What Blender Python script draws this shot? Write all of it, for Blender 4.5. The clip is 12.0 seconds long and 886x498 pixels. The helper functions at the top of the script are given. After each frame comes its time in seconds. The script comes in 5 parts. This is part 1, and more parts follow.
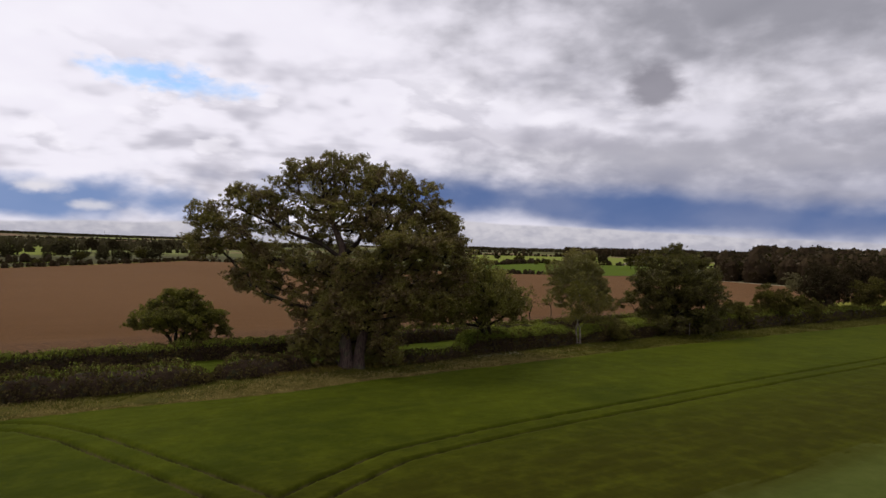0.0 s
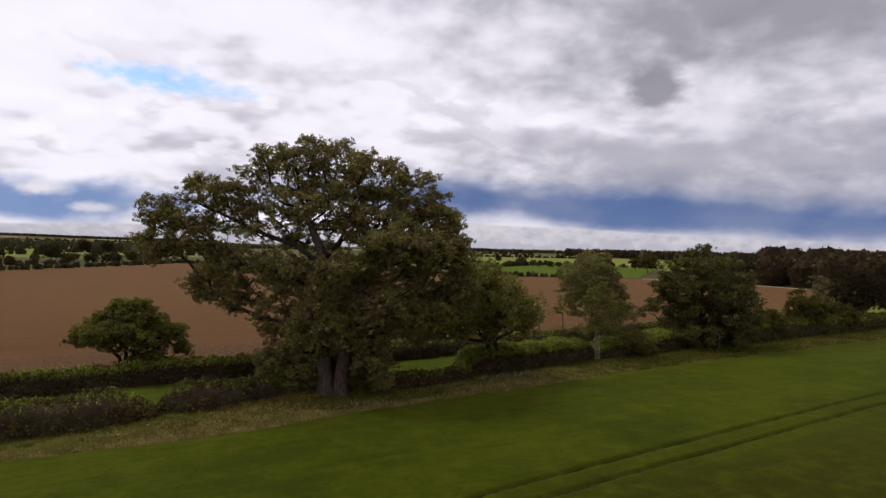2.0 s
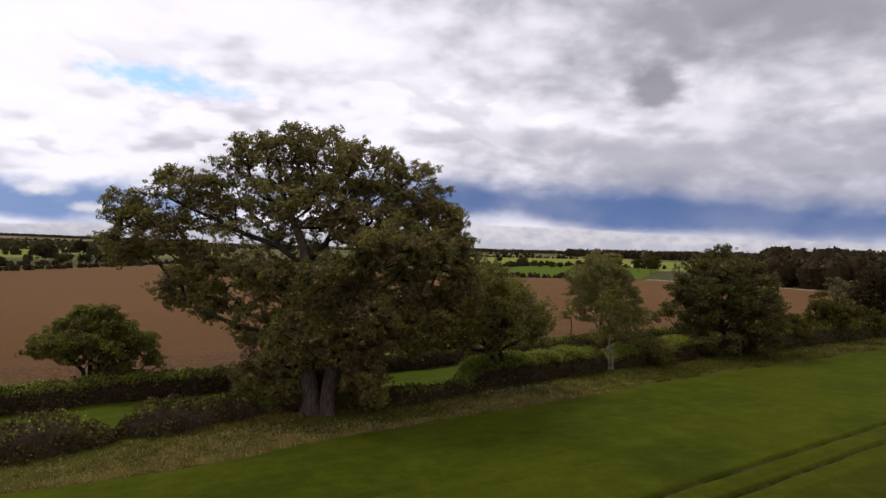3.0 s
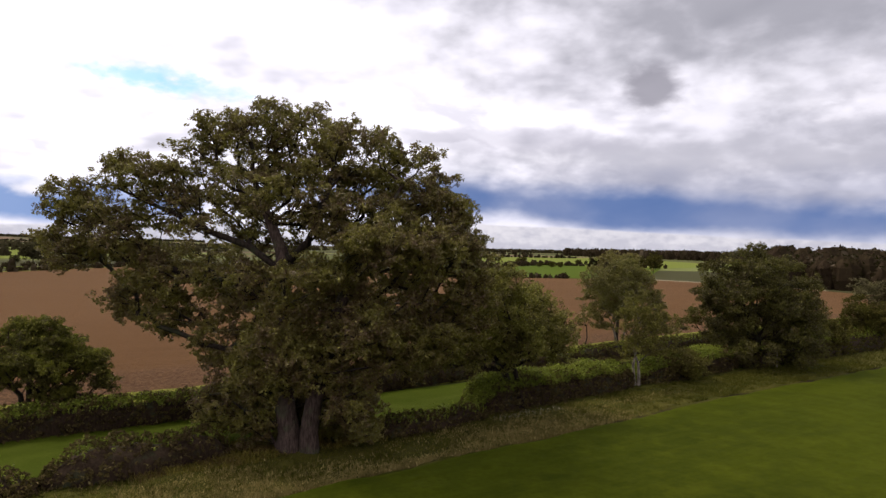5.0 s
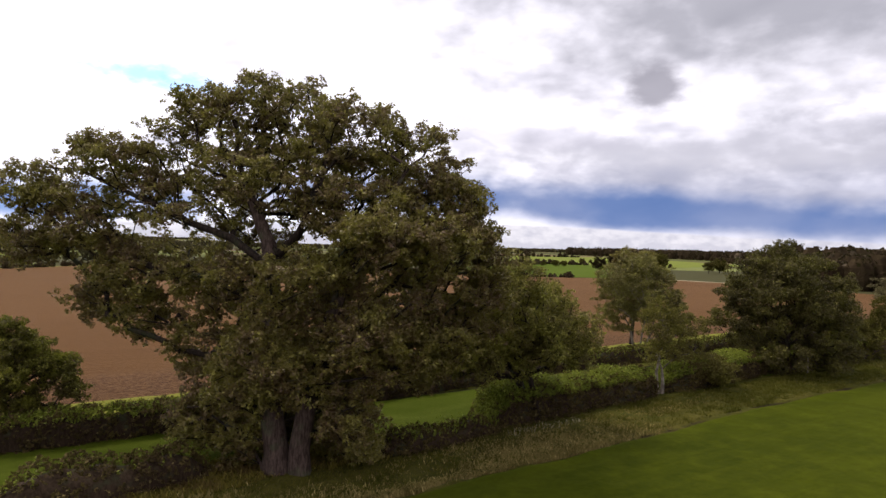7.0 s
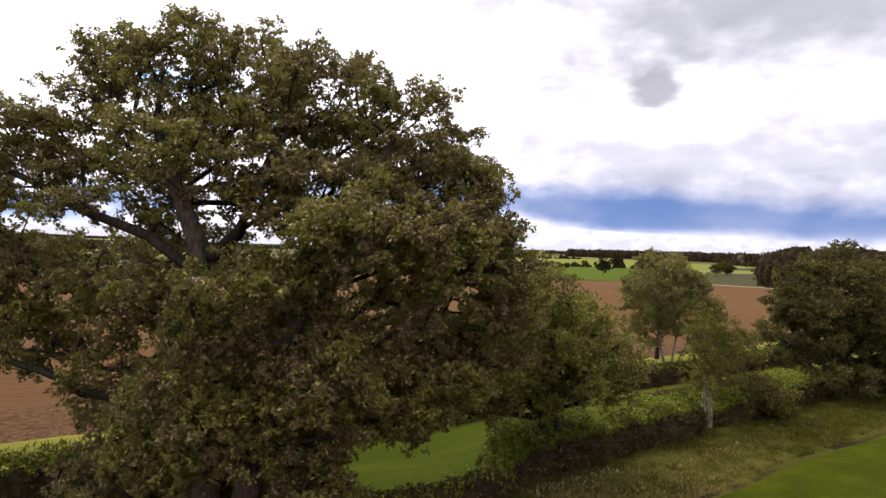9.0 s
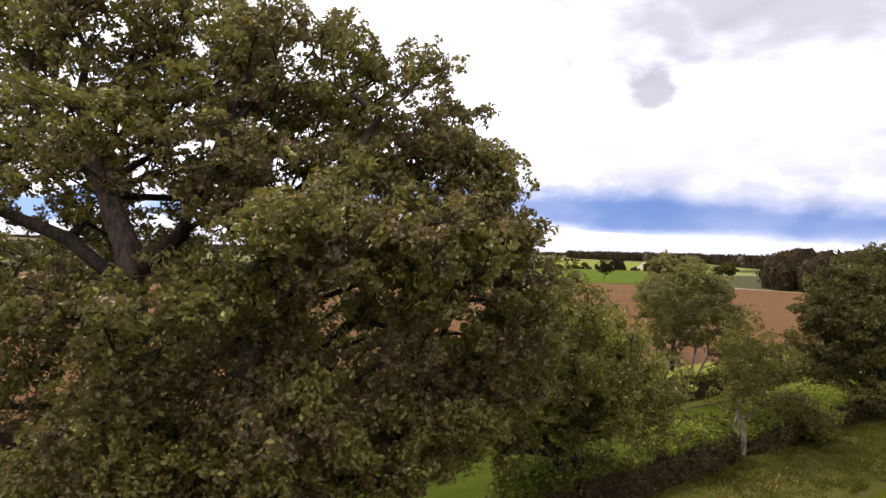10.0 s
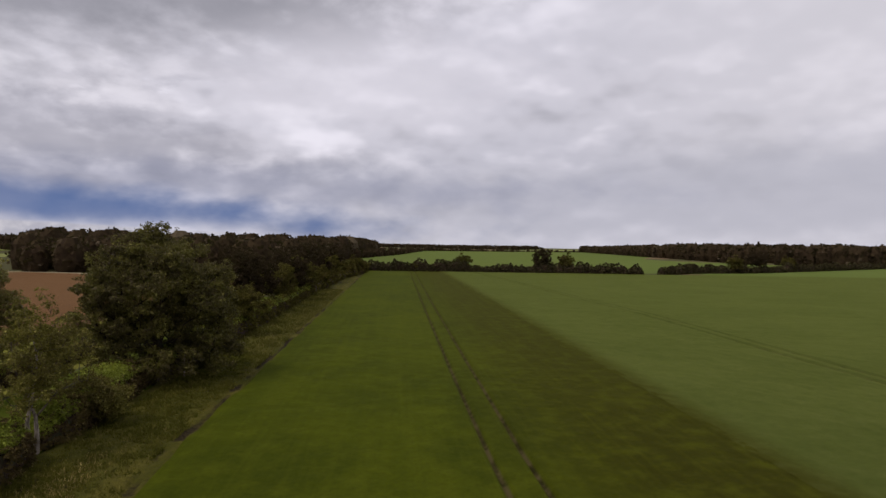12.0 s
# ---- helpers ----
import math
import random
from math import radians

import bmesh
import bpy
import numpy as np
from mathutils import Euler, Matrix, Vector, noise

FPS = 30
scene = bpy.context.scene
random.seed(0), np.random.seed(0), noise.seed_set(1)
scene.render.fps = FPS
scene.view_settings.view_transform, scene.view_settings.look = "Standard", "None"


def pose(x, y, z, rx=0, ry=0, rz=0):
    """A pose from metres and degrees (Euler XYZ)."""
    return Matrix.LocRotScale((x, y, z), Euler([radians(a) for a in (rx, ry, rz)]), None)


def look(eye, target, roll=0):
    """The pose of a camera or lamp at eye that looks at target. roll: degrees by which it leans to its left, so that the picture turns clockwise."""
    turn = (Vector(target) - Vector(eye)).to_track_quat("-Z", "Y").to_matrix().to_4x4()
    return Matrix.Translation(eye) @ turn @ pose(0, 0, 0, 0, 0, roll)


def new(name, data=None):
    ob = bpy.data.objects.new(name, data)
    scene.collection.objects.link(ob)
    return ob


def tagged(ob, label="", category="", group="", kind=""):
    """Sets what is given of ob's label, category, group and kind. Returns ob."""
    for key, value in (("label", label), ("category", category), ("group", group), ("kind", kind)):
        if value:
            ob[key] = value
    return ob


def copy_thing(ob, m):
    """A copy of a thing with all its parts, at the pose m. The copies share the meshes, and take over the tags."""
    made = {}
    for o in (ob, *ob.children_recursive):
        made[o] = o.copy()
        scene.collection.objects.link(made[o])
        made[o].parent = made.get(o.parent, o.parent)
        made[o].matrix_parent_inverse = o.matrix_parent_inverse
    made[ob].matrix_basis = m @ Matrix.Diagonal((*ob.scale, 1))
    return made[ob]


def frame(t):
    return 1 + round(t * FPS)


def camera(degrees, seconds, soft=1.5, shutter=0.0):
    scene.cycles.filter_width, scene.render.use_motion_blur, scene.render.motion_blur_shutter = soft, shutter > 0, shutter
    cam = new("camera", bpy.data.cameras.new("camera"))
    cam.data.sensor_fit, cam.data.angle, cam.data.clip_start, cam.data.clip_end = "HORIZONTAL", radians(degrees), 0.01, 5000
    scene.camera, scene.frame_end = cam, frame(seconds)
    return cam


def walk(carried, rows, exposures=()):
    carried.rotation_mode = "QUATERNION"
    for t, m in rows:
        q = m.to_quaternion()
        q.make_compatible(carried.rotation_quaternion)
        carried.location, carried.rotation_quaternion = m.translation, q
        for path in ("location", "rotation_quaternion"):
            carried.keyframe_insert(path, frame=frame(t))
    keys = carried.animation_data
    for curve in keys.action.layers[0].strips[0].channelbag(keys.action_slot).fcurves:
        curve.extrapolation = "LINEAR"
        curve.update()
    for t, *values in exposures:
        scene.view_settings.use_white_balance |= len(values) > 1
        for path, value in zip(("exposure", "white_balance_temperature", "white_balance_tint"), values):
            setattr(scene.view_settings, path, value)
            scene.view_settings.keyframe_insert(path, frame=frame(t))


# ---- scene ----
cam = camera(68.1, 12.0)
METRES, EYE, TILT, LEAN, TURN = 44.0, 11.0, -0.2, -1.5, 0.0
ROWS = [
    (0.0, 0.0, 0.0, 0.0, 0.0, 0.0, -0.0),
    (0.5, 0.0012, 0.05, 0.0005, 0.01, 0.03, 0.02),
    (1.0, 0.0028, 0.1058, 0.0005, 0.04, 0.08, 0.02),
    (1.5, 0.0035, 0.1631, 0.0007, 0.05, 0.1, 0.06),
    (2.0, 0.0036, 0.2185, 0.0013, 0.04, 0.14, 0.08),
    (2.5, 0.0037, 0.2806, 0.0017, 0.06, 0.15, 0.09),
    (3.0, 0.0038, 0.3409, 0.0023, 0.06, 0.16, 0.09),
    (5.0, -0.0073, 0.5108, 0.0038, -0.18, 0.13, 0.23),
    (5.5, -0.0114, 0.5252, 0.0025, -0.14, -0.02, 0.18),
    (6.0, -0.0136, 0.5446, 0.0013, -0.07, -0.02, 0.13),
    (6.5, -0.0152, 0.5746, -0.0006, -0.04, -0.01, 0.06),
    (7.0, -0.0157, 0.6101, -0.0018, -0.01, 0.02, 0.02),
    (9.0, -0.0157, 0.8128, -0.0011, 0.01, 0.15, -0.02),
    (9.5, -0.0153, 0.8705, 0.0003, -0.01, 0.24, -0.01),
    (10.0, -0.0157, 0.9205, 0.0022, -0.11, 0.3, 0.01),
    (10.1, -0.0164, 0.9273, 0.0026, -0.15, 0.30, 0.01),
    (10.2, -0.0171, 0.9341, 0.0030, -0.40, 0.29, 0.01),
    (10.3, -0.0178, 0.9410, 0.0033, -2.40, 0.25, 0.04),
    (10.4, -0.0185, 0.9478, 0.0037, -6.30, 0.16, 0.09),
    (10.5, -0.0192, 0.9546, 0.0041, -11.07, 0.05, 0.15),
    (10.6, -0.0209, 0.9587, 0.0038, -18.90, -0.16, 0.20),
    (10.7, -0.0226, 0.9629, 0.0036, -25.80, -0.34, 0.25),
    (10.8, -0.0242, 0.9670, 0.0033, -35.50, -0.60, 0.31),
    (10.9, -0.0259, 0.9712, 0.0031, -43.30, -0.81, 0.37),
    (11.0, -0.0276, 0.9753, 0.0028, -46.61, -0.90, 0.39),
    (11.1, -0.0295, 0.9755, 0.0029, -46.75, -0.91, 0.39),
    (11.2, -0.0313, 0.9757, 0.0030, -47.00, -0.92, 0.38),
    (11.3, -0.0332, 0.9760, 0.0030, -47.90, -0.97, 0.35),
    (11.4, -0.0350, 0.9762, 0.0031, -49.30, -1.04, 0.31),
    (11.5, -0.0369, 0.9764, 0.0032, -52.54, -1.20, 0.21),
    (11.6, -0.0386, 0.9751, 0.0031, -59.05, -1.49, -0.05),
    (11.7, -0.0404, 0.9739, 0.0030, -59.50, -1.51, -0.07),
    (11.8, -0.0421, 0.9726, 0.0028, -59.75, -1.52, -0.08),
    (12.0, -0.0456, 0.9701, 0.0026, -59.83, -1.52, -0.08),
]
EXPOSURES = [(0.0, -0.24, 6500, 16), (3.0, -0.06, 6500, 16), (5.5, 0.24, 6500, 16), (7.2, 0.42, 6500, 16), (9.5, 0.86, 6500, 16), (10.0, 0.96, 6500, 16), (10.4, 0.92, 6500, 16), (11.0, 0.0, 6500, 16), (11.5, -0.08, 6500, 16), (12.0, -0.22, 6500, 16)]
walk(cam, [(t, pose(0, 0, EYE, TILT, LEAN, TURN) @ pose(METRES * x, METRES * y, METRES * z, 90 + pitch, roll, yaw)) for t, x, y, z, yaw, pitch, roll in ROWS], EXPOSURES)

# ---- light: broken cloud, soft sun behind it ----
SUN_AZ, SUN_EL = -52.0, 56.0
sun_data = bpy.data.lights.new("sun", "SUN")
sun_data.energy, sun_data.angle, sun_data.color = 2.2, radians(18), (1.0, 0.91, 0.78)
sun = new("sun", sun_data)
sun.matrix_world = look((0, 0, 60), Vector((0, 0, 60)) - Vector((math.sin(radians(SUN_AZ)) * math.cos(radians(SUN_EL)), math.cos(radians(SUN_AZ)) * math.cos(radians(SUN_EL)), math.sin(radians(SUN_EL)))))


class Nodes:
    """Short hand for node trees."""

    def __init__(self, tree):
        self.t = tree
        tree.nodes.clear()

    def add(self, kind, **sets):
        n = self.t.nodes.new(kind)
        for k, v in sets.items():
            setattr(n, k, v)
        return n

    def link(self, a, b):
        self.t.links.new(a, b)

    def put(self, socket, value):
        if isinstance(value, (int, float)):
            socket.default_value = value
        elif isinstance(value, (tuple, list)):
            socket.default_value = tuple(value) + ((1.0,) if socket.type == "RGBA" and len(value) == 3 else ())
        else:
            self.link(value, socket)

    def m(self, op, a, b=0.0, c=0.0, clamp=False):
        n = self.add("ShaderNodeMath", operation=op, use_clamp=clamp)
        for s, v in zip(n.inputs, (a, b, c)):
            self.put(s, v)
        return n.outputs[0]

    def mix(self, fac, a, b, blend="MIX"):
        n = self.add("ShaderNodeMix", data_type="RGBA", blend_type=blend)
        self.put(n.inputs[0], fac), self.put(n.inputs[6], a), self.put(n.inputs[7], b)
        return n.outputs[2]

    def noise(self, vec, scale, detail=4.0, rough=0.55, lac=2.0, distort=0.0):
        n = self.add("ShaderNodeTexNoise")
        self.link(vec, n.inputs["Vector"])
        n.inputs["Scale"].default_value, n.inputs["Detail"].default_value = scale, detail
        n.inputs["Roughness"].default_value, n.inputs["Lacunarity"].default_value = rough, lac
        n.inputs["Distortion"].default_value = distort
        return n.outputs[0]

    def ramp(self, fac, lo, hi, a=0.0, b=1.0):
        n = self.add("ShaderNodeMapRange", interpolation_type="SMOOTHSTEP")
        for s, v in zip(n.inputs, (fac, lo, hi, a, b)):
            self.put(s, v)
        return n.outputs[0]


def build_sky():
    world = bpy.data.worlds.new("cloudy_sky")
    scene.world = world
    world.use_nodes = True
    g = Nodes(world.node_tree)
    way = g.add("ShaderNodeTexCoord").outputs["Generated"]
    sep = g.add("ShaderNodeSeparateXYZ")
    g.link(way, sep.inputs[0])
    x, y, z = sep.outputs
    az = g.m("MULTIPLY", g.m("ARCTAN2", x, y), 57.2958)
    el = g.m("MULTIPLY", g.m("ARCSINE", z), 57.2958)
    # cloud noise, stretched level
    mp = g.add("ShaderNodeMapping")
    g.link(way, mp.inputs[0])
    mp.inputs["Scale"].default_value = (1.0, 1.0, 1.9)
    q = mp.outputs[0]
    big = g.noise(q, 2.6, 4.0, 0.5)
    mid = g.noise(q, 5.5, 4.0, 0.48, distort=0.1)
    up = g.add("ShaderNodeVectorMath", operation="ADD")
    g.link(q, up.inputs[0])
    up.inputs[1].default_value = (-0.02, 0.0, 0.075)
    relief = g.m("SUBTRACT", g.noise(up.outputs[0], 5.5, 4.0, 0.48, distort=0.1), mid)
    fine = g.noise(q, 15.0, 4.0, 0.5, distort=0.1)
    # small heaped clouds, lit from above
    heap = g.add("ShaderNodeVectorMath", operation="ADD")
    g.link(q, heap.inputs[0])
    heap.inputs[1].default_value = (0.0, 0.0, 0.03)
    puffs = g.m("SUBTRACT", g.noise(heap.outputs[0], 13.0, 2.0, 0.45), g.noise(q, 13.0, 2.0, 0.45))
    tiny = g.noise(q, 48.0, 3.0, 0.5)
    rag = g.m("ADD", g.m("MULTIPLY", g.m("SUBTRACT", mid, 0.5), 2.2), g.m("MULTIPLY", g.m("SUBTRACT", fine, 0.5), 1.6))
    small_rag = g.m("ADD", g.m("MULTIPLY", g.m("SUBTRACT", fine, 0.5), 2.2), g.m("MULTIPLY", g.m("SUBTRACT", tiny, 0.5), 2.4))

    def patch(a, e, w, h, soft=0.6, ragged=0.9, slope=0.0, small=False):
        da = g.m("DIVIDE", g.m("SUBTRACT", az, a), w)
        de = g.m("SUBTRACT", el, e)
        if slope:
            de = g.m("ADD", de, g.m("MULTIPLY", g.m("SUBTRACT", az, a), slope))
        de = g.m("DIVIDE", de, h)
        r = g.m("SQRT", g.m("ADD", g.m("MULTIPLY", da, da), g.m("MULTIPLY", de, de)))
        r = g.m("ADD", r, g.m("MULTIPLY", small_rag if small else rag, ragged))
        return g.ramp(r, 1.0 + soft * 0.5, 1.0 - soft * 0.5)

    def lay(col, amount, mask, colour):
        return g.mix(g.m("MULTIPLY", mask, amount), col, colour)

    blue = g.add("ShaderNodeTexSky", sky_type="NISHITA", sun_disc=False, sun_elevation=radians(SUN_EL), sun_rotation=radians(SUN_AZ))
    clear = g.mix(1.0, blue.outputs[0], (SKY_BLUE * 0.62, SKY_BLUE * 0.92, SKY_BLUE * 1.15), "MULTIPLY")
    # cloud brightness: thin and white towards the sun, grey to the east
    near = g.m("COSINE", g.m("MULTIPLY", g.m("ADD", az, 60.0), 0.0174533))
    side = g.ramp(near, -0.55, 0.8)
    tone = g.mix(side, (0.68, 0.69, 0.755), (1.02, 1.02, 1.09))
    deck = g.m("MAXIMUM", g.m("ADD", z, 0.10), 0.05)
    pl = g.add("ShaderNodeCombineXYZ")
    g.link(g.m("DIVIDE", x, deck), pl.inputs[0]), g.link(g.m("DIVIDE", y, deck), pl.inputs[1])
    nudge = g.add("ShaderNodeVectorMath", operation="ADD")
    g.link(pl.outputs[0], nudge.inputs[0])
    nudge.inputs[1].default_value = (-0.22, 0.30, 0.0)
    lumps = g.noise(pl.outputs[0], 0.85, 4.0, 0.48, distort=0.25)
    lumps = g.m("SUBTRACT", g.noise(nudge.outputs[0], 0.85, 4.0, 0.48, distort=0.25), lumps)
    lumps = g.m("MULTIPLY", lumps, g.ramp(el, 2.0, 7.0))
    shade = g.m("ADD", g.m("MULTIPLY", g.m("ADD", g.m("MULTIPLY", relief, 0.5), g.m("MULTIPLY", lumps, 1.0)), g.ramp(az, 34.0, 52.0, 1.5, 0.95)), g.m("MULTIPLY", g.m("SUBTRACT", big, 0.5), 1.4))
    shade = g.m("ADD", shade, g.m("MULTIPLY", puffs, g.ramp(el, 22.0, 10.0, 0.25, 0.9)))
    tone = lay(tone, 0.8, g.ramp(shade, -0.02, 0.45), g.mix(side, (0.43, 0.44, 0.49), (0.505, 0.51, 0.58)))
    tone = lay(tone, 0.8, g.ramp(shade, 0.0, -0.42), g.mix(side, (1.0, 1.0, 1.07), (1.08, 1.09, 1.14)))
    # heaped clouds with crisp tops and flat grey bases
    flat = g.add("ShaderNodeMapping")
    g.link(way, flat.inputs[0])
    flat.inputs["Scale"].default_value = (1.0, 1.0, 2.4)
    over = g.add("ShaderNodeVectorMath", operation="ADD")
    g.link(flat.outputs[0], over.inputs[0])
    over.inputs[1].default_value = (0.0, 0.0, 0.05)
    cum = g.noise(flat.outputs[0], 6.5, 6.0, 0.5, distort=0.15)
    lit = g.m("SUBTRACT", cum, g.noise(over.outputs[0], 6.5, 6.0, 0.5, distort=0.15))
    heaps = g.m("MULTIPLY", g.ramp(cum, 0.50, 0.57), g.m("MULTIPLY", g.ramp(el, 3.0, 6.0), g.ramp(el, 18.0, 11.0)))
    tone = lay(tone, 0.6, g.m("MULTIPLY", heaps, g.ramp(az, 50.0, 34.0)), g.mix(g.ramp(lit, -0.06, 0.10), g.mix(side, (0.41, 0.42, 0.47), (0.66, 0.66, 0.73)), g.mix(side, (0.70, 0.70, 0.75), (1.10, 1.10, 1.15))))
    # a plain grey deck overhead and cloud away from the sun, mostly unseen, brightened as added fill
    tone = g.mix(g.ramp(near, -0.55, -0.95, 0.0, 0.6), tone, (0.74, 0.74, 0.77))
    tone = g.mix(g.ramp(el, 26.0, 50.0), tone, g.mix(g.ramp(near, -0.6, 0.8), (0.77, 0.77, 0.79), (0.84, 0.84, 0.85)))
    col = tone
    col = lay(col, 0.78, patch(28, 20.0, 24, 5.8, 1.2, 0.8), (0.235, 0.245, 0.28))
    col = lay(col, 0.85, patch(17.6, 13.6, 2.2, 1.8, 0.9, 0.25, 0.0, True), (0.27, 0.27, 0.31))
    col = lay(col, 0.6, patch(54, 13.5, 13, 3.6, 1.4, 1.0), (0.80, 0.80, 0.86))
    col = lay(col, 0.7, patch(29, 7.3, 20, 2.2, 1.2, 1.1), (0.335, 0.345, 0.40))
    col = lay(col, 0.5, patch(4, 9.5, 9, 0.8, 1.0, 1.2), (0.50, 0.50, 0.57))
    col = lay(col, 0.8, patch(-24.6, 12.9, 2.8, 0.75, 1.7, 0.9, 0.0, True), clear)
    col = lay(col, 0.55, patch(-20.4, 12.3, 3.6, 0.5, 1.8, 1.0, 0.0, True), clear)
    col = lay(col, 0.95, patch(-42, 3.1, 21, 1.8, 0.9, 0.8), (0.20, 0.32, 0.58))
    col = lay(col, 0.9, patch(-31.8, 3.8, 1.5, 0.45, 1.4, 0.6, 0.0, True), (0.9, 0.9, 0.93))
    col = lay(col, 0.9, patch(-28.2, 2.5, 1.3, 0.35, 1.4, 0.6, 0.0, True), (0.75, 0.77, 0.83))
    col = lay(col, 0.6, patch(78, 4.0, 26, 4.5, 1.4, 0.7), (0.47, 0.49, 0.56))
    # blue-grey rain band and the bright gap under it
    col = lay(col, 0.55, patch(26, 4.8, 34, 1.9, 1.3, 0.8), (0.27, 0.30, 0.41))
    col = lay(col, 0.88, patch(20, 3.2, 30, 1.7, 1.1, 0.5, 0.055), g.mix(g.ramp(mid, 0.42, 0.66), (0.058, 0.140, 0.350), (0.120, 0.190, 0.380)))
    low = g.m("ADD", el, g.m("MULTIPLY", g.m("SUBTRACT", fine, 0.5), 0.5))
    low = g.m("ADD", low, g.m("MULTIPLY", g.m("ABSOLUTE", az), 0.037))
    gap = g.m("MULTIPLY", g.ramp(low, 2.45, 2.2), g.ramp(az, 58.0, 28.0))
    streak = g.m("ADD", g.m("MULTIPLY", el, 0.25), g.m("MULTIPLY", g.m("SUBTRACT", tiny, 0.5), 1.2))
    col = lay(col, 0.92, gap, g.mix(g.ramp(streak, 0.0, 0.55), (0.48, 0.49, 0.55), (0.68, 0.68, 0.71)))
    col = g.mix(g.ramp(el, -0.2, -1.0), col, (0.06, 0.07, 0.05))
    bg = g.add("ShaderNodeBackground")
    g.link(col, bg.inputs[0])
    bg.inputs[1].default_value = 1.0
    g.link(bg.outputs[0], g.add("ShaderNodeOutputWorld").inputs[0])


SKY_BLUE = 0.15
build_sky()


# ---- materials ----
def material(name, build):
    m = bpy.data.materials.new(name)
    m.use_nodes = True
    g = Nodes(m.node_tree)
    g.link(build(g), g.add("ShaderNodeOutputMaterial").inputs[0])
    return m


def surface(g, colour, rough=0.9, bump=None, strength=0.5, dist=0.05, spec=0.1, sheen=0.0, tint=(0.62, 0.74, 0.03)):
    b = g.add("ShaderNodeBsdfPrincipled")
    g.put(b.inputs["Base Color"], colour), g.put(b.inputs["Roughness"], rough)
    b.inputs["Specular IOR Level"].default_value = spec
    if sheen:
        b.inputs["Sheen Weight"].default_value, b.inputs["Sheen Roughness"].default_value = sheen, 0.4
        b.inputs["Sheen Tint"].default_value = (*tint, 1)
    if bump is not None:
        n = g.add("ShaderNodeBump")
        n.inputs["Strength"].default_value, n.inputs["Distance"].default_value = strength, dist
        g.link(bump, n.inputs["Height"])
        g.link(n.outputs[0], b.inputs["Normal"])
    return b.outputs[0]


def place(g, turn=0.0, sx=1.0, sy=1.0, sz=1.0):
    """World-size coordinates, turned and stretched."""
    mp = g.add("ShaderNodeMapping")
    g.link(g.add("ShaderNodeTexCoord").outputs["Object"], mp.inputs[0])
    mp.inputs["Rotation"].default_value = (0, 0, radians(turn))
    st = g.add("ShaderNodeMapping")
    g.link(mp.outputs[0], st.inputs[0])
    st.inputs["Scale"].default_value = (sx, sy, sz)
    return st.outputs[0]


def leaf_material(name, dark, light, thin=0.35, gloss=0.55, shine=0.07):
    def build(g):
        rnd = g.add("ShaderNodeNewGeometry").outputs["Random Per Island"]
        # clumps run from a brown shade tone to a sunlit green, in the colour
        clump = g.noise(place(g), 0.55, 3.0)
        f = g.m("ADD", g.m("MULTIPLY", rnd, 0.45), g.m("MULTIPLY", g.ramp(clump, 0.38, 0.64), 0.6))
        col = g.mix(f, dark, light)
        # a few much paler leaves as painted highlights
        col = g.mix(g.ramp(rnd, 0.88, 1.0), col, tuple(min(1, c * 1.7 + 0.02) for c in light))
        b = g.add("ShaderNodeBsdfPrincipled")
        g.link(col, b.inputs["Base Color"])
        b.inputs["Roughness"].default_value, b.inputs["Specular IOR Level"].default_value = gloss, shine
        tr = g.add("ShaderNodeBsdfTranslucent")
        g.link(g.mix(0.5, col, (0.12, 0.16, 0.02)), tr.inputs[0])
        mx = g.add("ShaderNodeMixShader")
        mx.inputs[0].default_value = thin
        g.link(b.outputs[0], mx.inputs[1]), g.link(tr.outputs[0], mx.inputs[2])
        return mx.outputs[0]
    return material(name, build)


def bark_material(name, dark, light):
    def build(g):
        a = g.noise(place(g, 0, 1, 1, 0.25), 9.0, 6.0, 0.65)
        b = g.noise(place(g), 1.3, 3.0)
        col = g.mix(g.ramp(a, 0.3, 0.7), dark, light)
        col = g.mix(g.ramp(b, 0.5, 0.7, 0.0, 0.5), col, (0.06, 0.075, 0.035))
        return surface(g, col, 0.92, a, 0.8, 0.05)
    return material(name, build)


ALONG = 34.5


def across(g):
    """The place across the fields, in metres from the oak's line."""
    mp = g.add("ShaderNodeMapping", vector_type="POINT")
    g.link(g.add("ShaderNodeTexCoord").outputs["Object"], mp.inputs[0])
    mp.inputs["Rotation"].default_value = (0, 0, radians(-ALONG))
    sp = g.add("ShaderNodeSeparateXYZ")
    g.link(mp.outputs[0], sp.inputs[0])
    return g.m("SUBTRACT", sp.outputs[1], 51.72)


